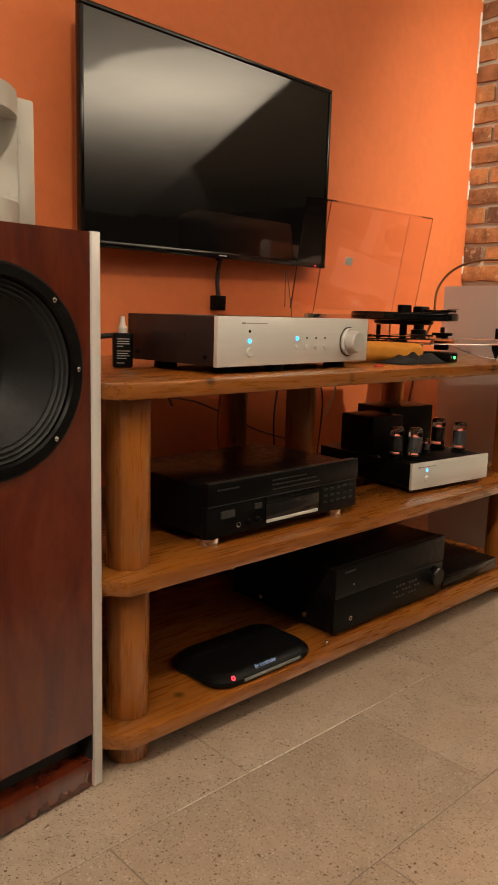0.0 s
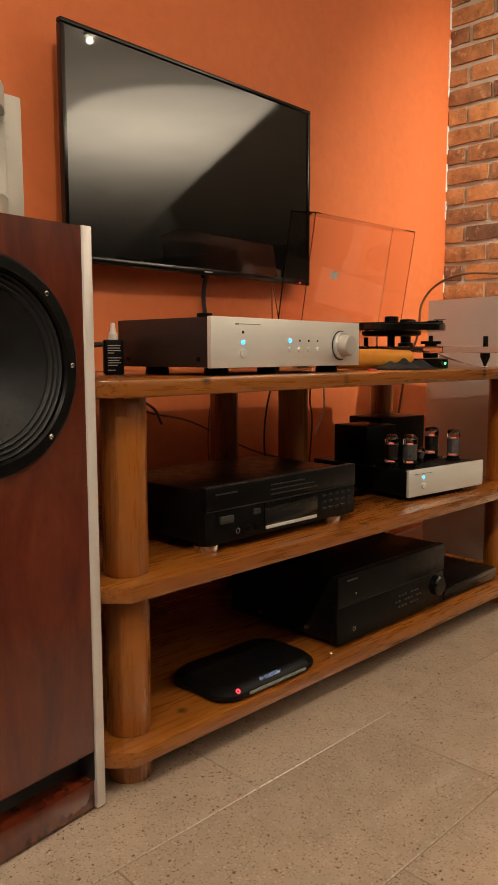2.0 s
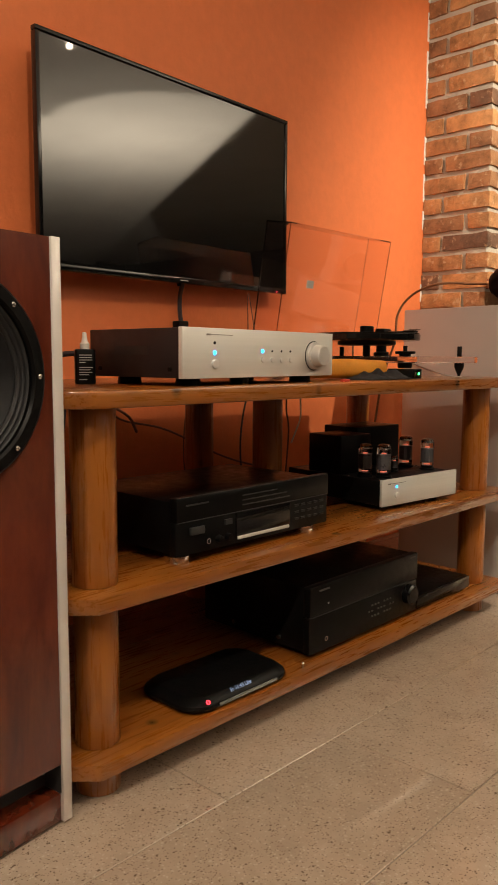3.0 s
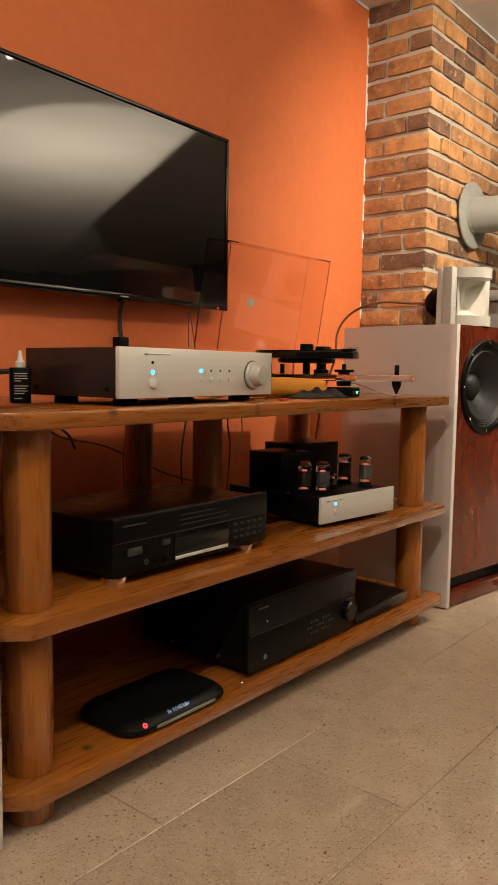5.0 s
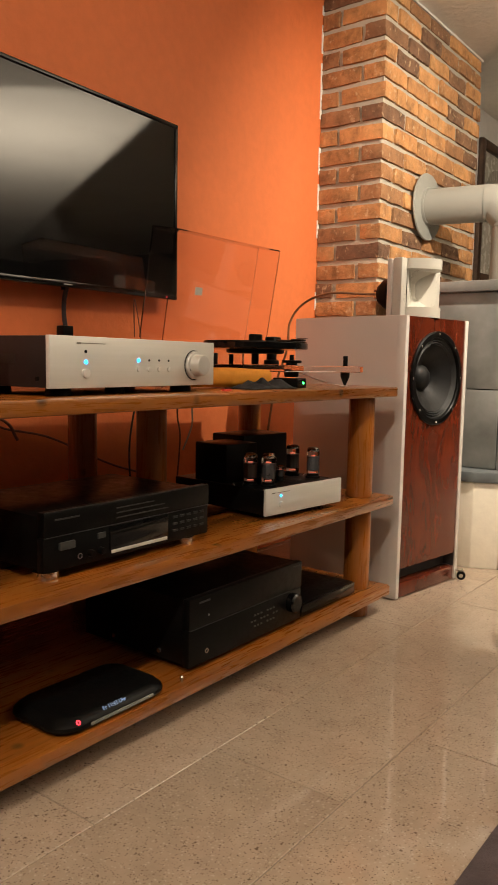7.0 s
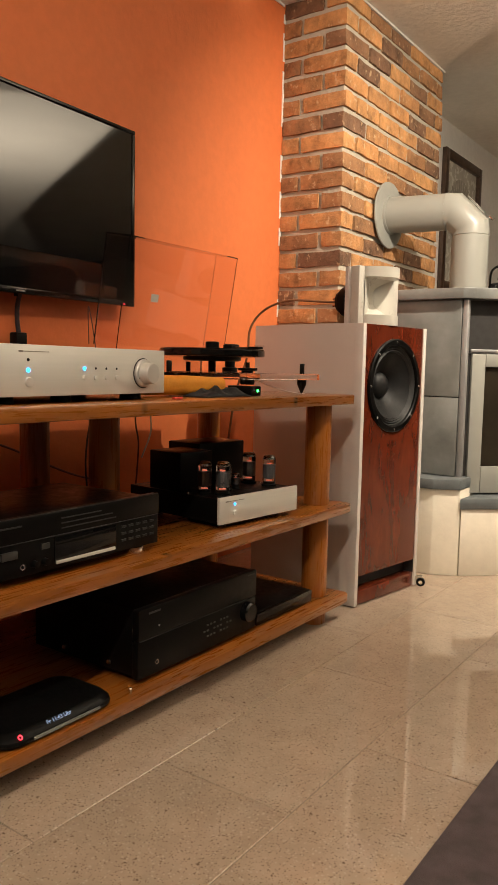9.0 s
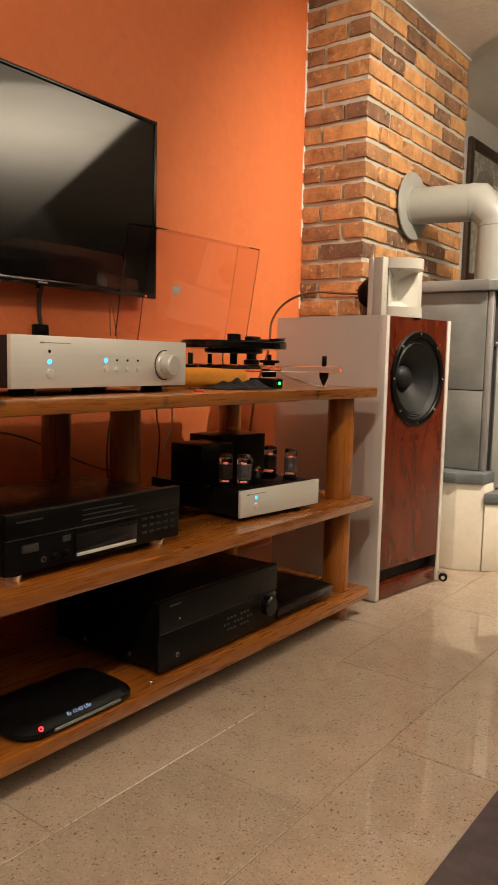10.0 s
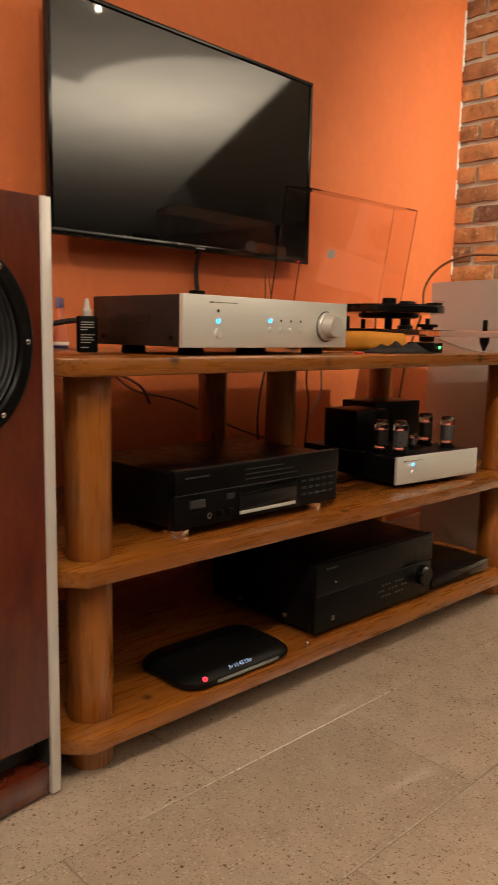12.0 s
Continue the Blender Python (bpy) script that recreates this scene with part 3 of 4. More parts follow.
box(b, -0.180, -0.090, 0.0030, 0.0045, 0.042, 0.058)
part("side_marking", b, plain("faded_marking", (0.013, 0.009, 0.009), 0.45), amp, "faint dark side marking")

# ---- compact disc player ----
CW, CH, CD = 0.432, 0.100, 0.300
cd = thing("cd_player", pose(-0.642, 0.975, 0.370, 0, 0, 0), "black disc player with silver feet on the middle shelf", "disc player")
part("case", box(bm_new(), -CD, -0.021, 0.003, CW - 0.003, 0.002, CH - 0.002, 0.002), BLACK_METAL, cd)
part("upper_fascia", box(bm_new(), -0.0205, 0.0, 0, CW, 0.062, CH + 0.006, 0.003), BLACK_METAL, cd)
part("lower_fascia", box(bm_new(), -0.0205, -0.003, 0, CW, 0.0, 0.0612, 0.002), BLACK_PLASTIC, cd)
part("top_edge", box(bm_new(), -0.006, -0.001, 0.002, CW - 0.002, CH + 0.0058, CH + 0.0068), FAINT, cd, "thin paler top edge")
part("display_window", box(bm_new(), -0.0035, 0.0005, 0.150, 0.305, 0.014, 0.0608, 0.001), GLOSS_BLACK, cd)
part("tray_strip", box(bm_new(), -0.001, 0.0022, 0.152, 0.302, 0.0085, 0.0150, 0.001), SILVER, cd, "silver strip under the display")
part("seam", box(bm_new(), -0.002, 0.0006, 0.001, CW - 0.001, 0.0612, 0.0624), FAINT, cd)
part("power_key", box(bm_new(), -0.003, 0.003, 0.032, 0.066, 0.036, 0.050, 0.0015), FAINT, cd)
part("badge", box(bm_new(), -0.003, 0.0008, 0.120, 0.138, 0.042, 0.052), FAINT, cd)
part("headphone_jack", lathe(bm_new(), [(0.0055, 0), (0.0055, 0.003), (0.0035, 0.003), (0.0032, 0.0)], face_at(-0.003, 0.078, 0.018), 20), CHROME, cd)
for y in (0.104, 0.128):
    part("small_knob", lathe(bm_new(), [(0.0070, 0), (0.0062, 0.010), (0, 0.011)], face_at(-0.003, y, 0.0185), 20), BLACK_PLASTIC, cd)
b = bm_new()
for r_ in range(3):
    for k in range(5):
        box(b, -0.004, -0.0012, 0.322 + 0.0205 * k, 0.322 + 0.0205 * k + 0.014, 0.048 - 0.014 * r_, 0.0525 - 0.014 * r_, 0.0006, 1)
part("keypad", b, plain("dark_grey_keys", (0.016, 0.017, 0.016), 0.4), cd)
part("lettering", bars(bm_new(), 0.0, 0.022, 0.093, [(0, 0.055)], 0.003, 0.002), FAINT, cd)
part("lettering", bars(bm_new(), 0.0, 0.165, 0.0935, [(0.0, 0.10), (0.0, 0.13), (0.0, 0.14)], 0.0022, 0.007), FAINT, cd)
for x in (-0.035, -CD + 0.04):
    for y in (0.030, CW - 0.045):
        part("foot", lathe(bm_new(), [(0.0, -0.017), (0.022, -0.017), (0.024, -0.013), (0.024, -0.004), (0.020, 0.0), (0.0, 0.0)], Matrix.Translation((x, y, 0)), 28), CHROME, cd, "copper-toned metal foot")

# ---- tube amplifier ----
UW, UH, UD = 0.307, 0.066, 0.330
tube_amp = thing("tube_amplifier", pose(-0.660, 1.642, 0.3655, 0, 0, -5.6), "tube amplifier with silver front and glowing tubes on the middle shelf", "amplifier")
part("chassis", box(bm_new(), -UD, -0.0085, 0.003, UW - 0.003, 0.002, UH - 0.004, 0.0015), BLACK_METAL, tube_amp)
part("front_panel", box(bm_new(), -0.008, 0.0, 0, UW, 0, UH, 0.0015), SILVER, tube_amp, "brushed silver front panel")
foot_set(tube_amp, (-0.05, -UD + 0.05), (0.05, UW - 0.05), 0.0125, 0.020, BLACK_PLASTIC)
disc(tube_amp, "status_light", 0.055, 0.046, 0.0034, 0.0014, BLUE_GLOW)
disc(tube_amp, "power_button", 0.055, 0.0245, 0.0072, 0.004, SILVER)
part("lettering", bars(bm_new(), 0.0, 0.022, 0.056, [(0.0, 0.010)], 0.003, 0.001), INK, tube_amp)
part("lettering", bars(bm_new(), 0.0, 0.034, 0.0552, [(0.0, 0.055)], 0.0013, 0.001), INK, tube_amp)
part("transformer_cover", box(bm_new(), -0.255, -0.140, 0.004, 0.120, UH - 0.0035, 0.162, 0.003), BLACK_METAL, tube_amp, "matt black transformer cover")
part("transformer_cover", box(bm_new(), -UD + 0.002, -0.205, 0.138, UW + 0.012, UH - 0.0035, 0.172, 0.003), BLACK_METAL, tube_amp, "matt black transformer cover")
for x in (-0.016, -0.12):
    for y in (0.012, UW - 0.014):
        part("deck_screw", rod(bm_new(), (x, y, UH - 0.004), (x, y, UH - 0.001), 0.0035, 0.0028, 12), CHROME, tube_amp)
TUBES = [(-0.090, 0.040, 0.0175, 0.084), (-0.052, 0.066, 0.0180, 0.084), (-0.092, 0.118, 0.0165, 0.070), (-0.092, 0.160, 0.0095, 0.042), (-0.135, 0.262, 0.0185, 0.086), (-0.068, 0.268, 0.0175, 0.084)]
for x, y, r, h in TUBES:
    z = UH - 0.004
    at = Matrix.Translation((x, y, z))
    tube = part("vacuum_tube", lathe(bm_new(), [(r * 0.94, 0.010), (r, 0.014), (r, h * 0.86), (r * 0.93, h * 0.93), (r * 0.72, h * 0.98), (r * 0.3, h), (0, h)], at, 28), TUBE_GLASS, tube_amp, "clear glass vacuum tube")
    tube.visible_shadow = False
    part("socket", lathe(bm_new(), [(r * 1.15, 0), (r * 1.15, 0.004), (r * 0.95, 0.006), (r * 0.95, 0.012), (0, 0.012)], at, 24), BLACK_PLASTIC, tube)
    part("anode", lathe(bm_new(), [(r * 0.70, h * 0.24), (r * 0.74, h * 0.25), (r * 0.74, h * 0.68), (r * 0.6, h * 0.69), (0, h * 0.69)], at, 10), TUBE_METAL, tube)
    part("getter", lathe(bm_new(), [(r * 0.95, h * 0.855), (r * 0.90, h * 0.915), (r * 0.68, h * 0.965), (r * 0.3, h * 0.985), (0, h * 0.985)], at, 24), CHROME, tube, "silvered tube top")
    part("filament", rod(bm_new(), (x, y, z + h * 0.17), (x, y, z + h * 0.20), r * 0.34, seg=10), HEATER, tube, "glowing orange filament")
    part("filament", rod(bm_new(), (x, y, z + h * 0.70), (x, y, z + h * 0.735), r * 0.25, seg=10), HEATER, tube, "glowing orange filament")

# ---- receiver, set-top box and flat unit on the bottom shelf ----
VW, VH, VD = 0.425, 0.149, 0.330
recv = thing("receiver", pose(-0.620, 1.324, 0.094, 0, 0, 0), "large black receiver on the bottom shelf", "receiver")
part("case", box(bm_new(), -VD, -0.021, 0.004, VW - 0.004, 0.003, VH - 0.002, 0.002), BLACK_METAL, recv)
part("upper_fascia", box(bm_new(), -0.0205, 0.0, 0, VW, 0.082, VH, 0.004), BLACK_METAL, recv)
part("lower_fascia", box(bm_new(), -0.0205, -0.002, 0, VW, 0.0, 0.0805, 0.003), BLACK_METAL, recv)
part("seam", box(bm_new(), -0.003, -0.0008, 0.004, VW - 0.03, 0.0807, 0.0818), VOID, recv)
part("volume_knob", lathe(bm_new(), [(0.024, 0), (0.024, 0.016), (0.020, 0.020), (0, 0.020)], face_at(-0.002, 0.382, 0.052), 36), GLOSS_BLACK, recv)
part("headphone_jack", lathe(bm_new(), [(0.0055, 0), (0.0055, 0.003), (0.0036, 0.003), (0.0032, 0.0)], face_at(-0.002, 0.056, 0.026), 20), CHROME, recv)
disc(recv, "sensor", 0.062, 0.104, 0.0022, 0.001, STOVE_STEEL)
b = bm_new()
for i in range(9):
    for j in range(3):
        if (i + 2 * j) % 4:
            box(b, -0.0025, 0.0, 0.215 + 0.0125 * i, 0.221 + 0.0125 * i, 0.030 + 0.013 * j, 0.0335 + 0.013 * j)
part("small_buttons", b, plain("grey_keys", (0.06, 0.065, 0.055), 0.4), recv)
part("lettering", bars(bm_new(), 0.0, 0.03, 0.139, [(0, 0.036)], 0.004, 0.002), FAINT, recv)
part("lettering", bars(bm_new(), 0.0, 0.385, 0.142, [(0, 0.030)], 0.003, 0.002), FAINT, recv)
foot_set(recv, (-0.05, -VD + 0.05), (0.06, VW - 0.06), 0.012, 0.024, BLACK_PLASTIC)
for x in (-0.09, -0.23):
    part("case_screw", rod(bm_new(), (x, 0.0045, 0.020), (x, 0.0005, 0.020), 0.006, 0.005, 14), CHROME, recv)

stb = thing("set_top_box", pose(-0.600, 0.975, 0.0845, 0, 0, 0.0), "flat black set-top box with a lit clock on the bottom shelf", "set-top box")
SW, SD = 0.275, 0.170


def rounded(x0, x1, y0, y1, r, n=7):
    out = []
    for cx, cy, a0 in ((x1 - r, y0 + r, -90), (x1 - r, y1 - r, 0), (x0 + r, y1 - r, 90), (x0 + r, y0 + r, 180)):
        for k in range(n):
            a = radians(a0 + 90 * k / (n - 1))
            out.append((cx + r * math.cos(a), cy + r * math.sin(a)))
    return out


b = bm_new()
shape = rounded(-SD, 0, 0, SW, 0.045)
levels = ((0.0, 0.95), (0.003, 0.985), (0.007, 1.0), (0.012, 0.985), (0.0225, 0.86), (0.0245, 0.78))
rings = []
for z, k in levels:
    rings.append([b.verts.new((-SD / 2 + (x + SD / 2) * k, SW / 2 + (y - SW / 2) * (1 - (1 - k) * 0.7), z)) for x, y in shape])
for p, q in zip(rings, rings[1:]):
    for i in range(len(p)):
        j = (i + 1) % len(p)
        b.faces.new((p[i], p[j], q[j], q[i]))
b.faces.new(rings[0][::-1]), b.faces.new(rings[-1])
part("shell", b, BLACK_PLASTIC, stb, "glossy black rounded shell")
slope = Matrix.Translation((-0.0075, 0, 0.0178)) @ Matrix.Rotation(radians(-42), 4, "Y")
part("trim_strip", box(bm_new(), -0.010, 0.0022, 0.066, 0.222, 0.0045, 0.0100, 0.001), plain("grey_trim", (0.22, 0.22, 0.20), 0.35), stb, "silver strip along the front")
part("clock", letters("Fr 11:43 Uhr", 0.0108, slope @ face_at(0.0022, 0.100, -0.001)), TEXT_GLOW, stb, "lit blue-white clock digits")
part("power_ring", lathe(bm_new(), [(0.0028, 0.0), (0.0044, 0.0), (0.0044, 0.0012), (0.0028, 0.0012)], slope @ face_at(0.0022, 0.040, -0.002), 20), RED_GLOW, stb, "glowing red power symbol")
foot_set(stb, (-0.05, -SD + 0.05), (0.06, SW - 0.06), 0.003, 0.012, RUBBER)

flat = thing("flat_player", pose(-0.632, 1.768, 0.0875, 0, 0, 0), "thin black player beside the receiver on the bottom shelf", "player")
part("case", box(bm_new(), -0.26, -0.004, 0.0, 0.275, 0.0, 0.034, 0.003), BLACK_METAL, flat)
part("fascia", box(bm_new(), -0.0035, 0.002, 0.001, 0.274, 0.001, 0.033, 0.0015), GLOSS_BLACK, flat)
foot_set(flat, (-0.05, -0.21), (0.04, 0.235), 0.006, 0.014, RUBBER)

stub = thing("cable_pin", pose(-0.612, 1.292, SHELF_Z[2]), "small bright metal pin standing on the bottom shelf", "pin")
part("shaft", lathe(bm_new(), [(0.0, 0.0), (0.0035, 0.0), (0.0035, 0.011), (0.0022, 0.013), (0.0, 0.014)], None, 14), CHROME, stub)

# ---- turntable ----
tt = thing("turntable", pose(0, 0, SHELF_Z[0]), "clear acrylic turntable with black platter and raised dust cover", "turntable")
part("plinth", prism(bm_new(), [(-0.815, 1.65), (-0.665, 2.11), (-0.70, 2.135), (-0.745, 2.09), (-0.885, 1.66), (-0.85, 1.63)], 0.040, 0.057, 0.0012, 1), ACRYLIC, tt, "clear acrylic plinth with polished edges")
part("rear_arm", prism(bm_new(), [(-0.811, 1.90), (-0.789, 1.965), (-1.05, 2.0), (-1.05, 1.90)], 0.040, 0.057, 0.0012, 1), ACRYLIC, tt)
for px, py in ((-0.700, 2.070), (-0.845, 1.665), (-1.02, 1.95)):
    spike = part("cone_foot", lathe(bm_new(), [(0.0, 0.0), (0.0015, 0.0), (0.0125, 0.026), (0.0135, 0.030), (0.0135, 0.0395), (0.0, 0.0395)], Matrix.Translation((px, py, 0)), 28), BLACK_METAL, tt, "black cone foot")
    part("stud", rod(bm_new(), (px, py, 0.0572), (px, py, 0.086), 0.0068, seg=24, bevel=0.001), BLACK_METAL, spike)
pc = Matrix.Translation((-0.935, 1.955, -0.005))
part("bearing", lathe(bm_new(), [(0.0, 0.029), (0.022, 0.029), (0.024, 0.031), (0.024, 0.0505)], pc, 28), BLACK_METAL, tt)
part("bearing_shaft", lathe(bm_new(), [(0.011, 0.0625), (0.011, 0.0938)], pc, 24), BLACK_METAL, tt)
part("sub_platter", lathe(bm_new(), [(0.0, 0.094), (0.078, 0.094), (0.084, 0.097), (0.084, 0.1045), (0.0, 0.1045)], pc, 48), BLACK_PLASTIC, tt)
platter = part("platter", lathe(bm_new(), [(0.0, 0.1046), (0.125, 0.1046), (0.150, 0.107), (0.1525, 0.110), (0.1525, 0.124), (0.150, 0.1265), (0.0, 0.1265)], pc, 72), GLOSS_BLACK, tt, "black platter with a bright rim")
part("record", lathe(bm_new(), [(0.0, 0.1267), (0.150, 0.1267), (0.1510, 0.1275), (0.150, 0.1284), (0.05, 0.1288), (0.0, 0.1288)], pc, 72), GLOSS_BLACK, platter)
part("record_weight", lathe(bm_new(), [(0.020, 0.129), (0.020, 0.147), (0.018, 0.1495), (0.0, 0.1495)], pc, 32), BLACK_METAL, platter, "black record weight")
arm = part("arm_base", lathe(bm_new(), [(0.024, 0.0575), (0.024, 0.070), (0.016, 0.073), (0.016, 0.118), (0.019, 0.120), (0.019, 0.136), (0.0, 0.138)], Matrix.Translation((-1.005, 2.135, 0)), 28), BLACK_PLASTIC, tt, "black tonearm pillar")
part("arm_board", prism(bm_new(), [(-0.97, 1.98), (-0.97, 2.165), (-1.04, 2.165), (-1.04, 1.98)], 0.043, 0.0570), BLACK_PLASTIC, arm)
part("bearing_yoke", box(bm_new(), -0.998, -0.962, 2.085, 2.128, 0.122, 0.143, 0.006), BLACK_PLASTIC, arm)
part("tonearm", sweep(bm_new(), [(-0.985, 2.112, 0.133), (-0.94, 2.092, 0.129), (-0.90, 2.072, 0.128), (-0.850, 2.048, 0.128)], 0.0048), BLACK_METAL, arm, "thin black tonearm")
part("head_shell", box(bm_new(), -0.862, -0.826, 2.028, 2.056, 0.1262, 0.1330, 0.002), BLACK_PLASTIC, arm)
part("finger_rest", box(bm_new(), -0.834, -0.800, 2.018, 2.026, 0.1335, 0.1350, 0.0005), BLACK_METAL, arm)
part("motor_housing", lathe(bm_new(), [(0.016, 0.0575), (0.016, 0.0635), (0.026, 0.064), (0.027, 0.066), (0.027, 0.071), (0.006, 0.0715), (0.006, 0.086), (0.0, 0.086)], Matrix.Translation((-0.768, 1.898, 0)), 36), BLACK_PLASTIC, tt)
part("motor_underside", lathe(bm_new(), [(0.0, 0.026), (0.018, 0.026), (0.020, 0.030), (0.020, 0.0395), (0.0, 0.0395)], Matrix.Translation((-0.768, 1.898, 0)), 28), BLACK_PLASTIC, tt)
b = bm_new()
for k in range(13):
    t = k / 12
    x, y, z = -0.800 + 0.105 * t, 1.985 + 0.085 * t, 0.036 * (1 - t) ** 1.6 + 0.0012
    for s in (-0.014, 0.014):
        b.verts.new((x - s * 0.8, y + s * 0.6, z))
b.verts.ensure_lookup_table()
for k in range(12):
    b.faces.new((b.verts[2 * k], b.verts[2 * k + 1], b.verts[2 * k + 3], b.verts[2 * k + 2]))
rib = part("ribbon_lead", b, WHITE_PLASTIC, tt, "pale flat ribbon lead")
so = rib.modifiers.new("thickness", "SOLIDIFY")
so.thickness = 0.0012

# raised dust cover, its rim leaning towards the room
CL, CDp = 0.292, 0.085
cover = part("dust_cover", box(bm_new(), -CDp, -CDp + 0.003, 0.0, 0.462, 0.0, CL), COVER, tt, "clear tinted acrylic dust cover, raised")
cover.matrix_basis = pose(-1.000, 1.632, 0.112, 0, 9.5, 0)
cover.visible_shadow = False
for y0, y1, z0, z1 in ((0.0, 0.003, 0.0, CL), (0.459, 0.462, 0.0, CL), (0.0032, 0.4588, CL - 0.003, CL)):
    pane = part("cover_side", box(bm_new(), -CDp + 0.0032, 0.0, y0, y1, z0, z1), COVER, cover)
    pane.visible_shadow = False
lab = part("maker_label", box(bm_new(), -0.0835, -0.0815, 0.196, 0.226, 0.128, 0.150), LABEL_INK, cover, "small grey label")
hinge = part("hinge_bar", box(bm_new(), -1.075, -1.055, 1.68, 2.06, 0.0, 0.112, 0.002), ACRYLIC, tt)

# ---- small things on the top shelf ----
sponge = thing("ochre_case", pose(-0.80, 1.52, SHELF_Z[0], 0, 0, -20), "ochre yellow rolled felt case behind the amplifier", "case")
b = bm_new()
prof = rounded(-0.028, 0.028, 0.0, 0.046, 0.018, 6)
lo, hi = [b.verts.new((x, 0.0, z + 0.003)) for x, z in prof], [b.verts.new((x * 0.92, 0.215, z * 0.94 + 0.003)) for x, z in prof]
mid = [b.verts.new((x * 1.04, 0.11, z * 1.03 + 0.003)) for x, z in prof]
for p, q in ((lo, mid), (mid, hi)):
    for i in range(len(p)):
        b.faces.new((p[i], q[i], q[(i + 1) % len(p)], p[(i + 1) % len(p)]))
b.faces.new(lo), b.faces.new(hi[::-1])
bmesh.ops.recalc_face_normals(b, faces=b.faces)
part("body", b, YELLOW, sponge)

cloth = thing("black_cloth", pose(-0.69, 1.590, SHELF_Z[0]), "crumpled black cloth on the top shelf", "cloth")
b = bm_new()
g = [[b.verts.new((-0.06 + 0.085 * i / 10, 0.185 * j / 24, 0.002 + 0.030 * max(0.0, math.sin(math.pi * i / 10)) ** 0.7 * (0.55 + 0.6 * noise.noise((i * 0.35, j * 0.33, 1.7))) * min(1, 4 * j / 24, 9 * (24 - j) / 24))) for j in range(25)] for i in range(11)]
for i in range(10):
    for j in range(24):
        b.faces.new((g[i][j], g[i + 1][j], g[i + 1][j + 1], g[i][j + 1]))
cl = part("folds", b, CLOTH, cloth)
so = cl.modifiers.new("thickness", "SOLIDIFY")
so.thickness = 0.0018

psu = thing("power_supply", pose(-0.665, 1.772, SHELF_Z[0]), "small black power supply with a green light", "power supply")
part("case", box(bm_new(), -0.075, 0, 0, 0.042, 0.001, 0.026, 0.002), BLACK_PLASTIC, psu)
part("front_plate", box(bm_new(), 0.0002, 0.002, 0.003, 0.039, 0.003, 0.024, 0.0008), GLOSS_BLACK, psu)
disc(psu, "status_light", 0.024, 0.014, 0.0036, 0.002, GREEN_GLOW, x=0.002, lab="glowing green light")
disc(psu, "socket", 0.010, 0.014, 0.004, 0.002, CHROME, x=0.002)

red = thing("red_cap", pose(-0.648, 1.462, SHELF_Z[0]), "small red plastic cap on the top shelf", "cap")
part("body", box(bm_new(), -0.010, 0.0, 0.0, 0.026, 0.0, 0.0055, 0.002), RED, red)

bottle = thing("cleaner_bottle", pose(-0.868, 0.943, SHELF_Z[0], 0, 0, -28), "small black bottle with white dropper tip on the shelf", "bottle")
part("body", prism(bm_new(), rounded(-0.014, 0.014, -0.019, 0.019, 0.006, 4), 0.0, 0.066, 0.003), BLACK_PLASTIC, bottle, "black bottle with pale print")
part("cap", lathe(bm_new(), [(0.009, 0.0655), (0.009, 0.076), (0.006, 0.080), (0.0045, 0.090), (0.0038, 0.097), (0.0, 0.098)], None, 20), WHITE_PLASTIC, bottle, "white dropper tip")
b = bm_new()
for i, ln in enumerate((0.024, 0.023, 0.024, 0.012, 0.0, 0.025, 0.021, 0.024, 0.018, 0.0, 0.014)):
    if ln:
        box(b, 0.0136, 0.0146, -0.012, -0.012 + ln, 0.054 - 0.0046 * i, 0.0555 - 0.0046 * i)
part("print_lines", b, LABEL_INK, bottle)

tubeb = thing("paste_tube", pose(-1.12, 1.030, SHELF_Z[0], 0, 0, 42), "orange squeeze tube with violet end standing on its cap", "tube")
part("cap", lathe(bm_new(), [(0.0, 0.0), (0.017, 0.0), (0.017, 0.006), (0.0, 0.006)], None, 24), NAVY, tubeb)
b = bm_new()
rings = []
for k, (z, ry, rx) in enumerate(((0.0062, 0.017, 0.017), (0.012, 0.0175, 0.0175), (0.05, 0.0165, 0.012), (0.085, 0.016, 0.005), (0.100, 0.016, 0.0012))):
    rings.append([b.verts.new((rx * math.cos(2 * math.pi * i / 24), ry * math.sin(2 * math.pi * i / 24), z)) for i in range(24)])
for p, q in zip(rings, rings[1:]):
    for i in range(24):
        b.faces.new((p[i], p[(i + 1) % 24], q[(i + 1) % 24], q[i]))
b.faces.new(rings[0][::-1]), b.faces.new(rings[-1])
part("body", b, plain("orange_tube", (0.75, 0.22, 0.12), 0.4), tubeb, "orange squeeze body")
part("band", lathe(bm_new(), [(0.0178, 0.0065), (0.0182, 0.013), (0.0178, 0.014)], None, 24), WHITE_PLASTIC, tubeb)
part("crimp", box(bm_new(), -0.0046, 0.0046, -0.0168, 0.0168, 0.086, 0.108, 0.001), plain("violet_tube_end", (0.16, 0.14, 0.30), 0.4), tubeb, "violet crimped end")

# ---- cables ----
def lead(pts, r, material, label, name="cable"):
    return solid(name, sweep(bm_new(), pts, r), material, label, "cable")


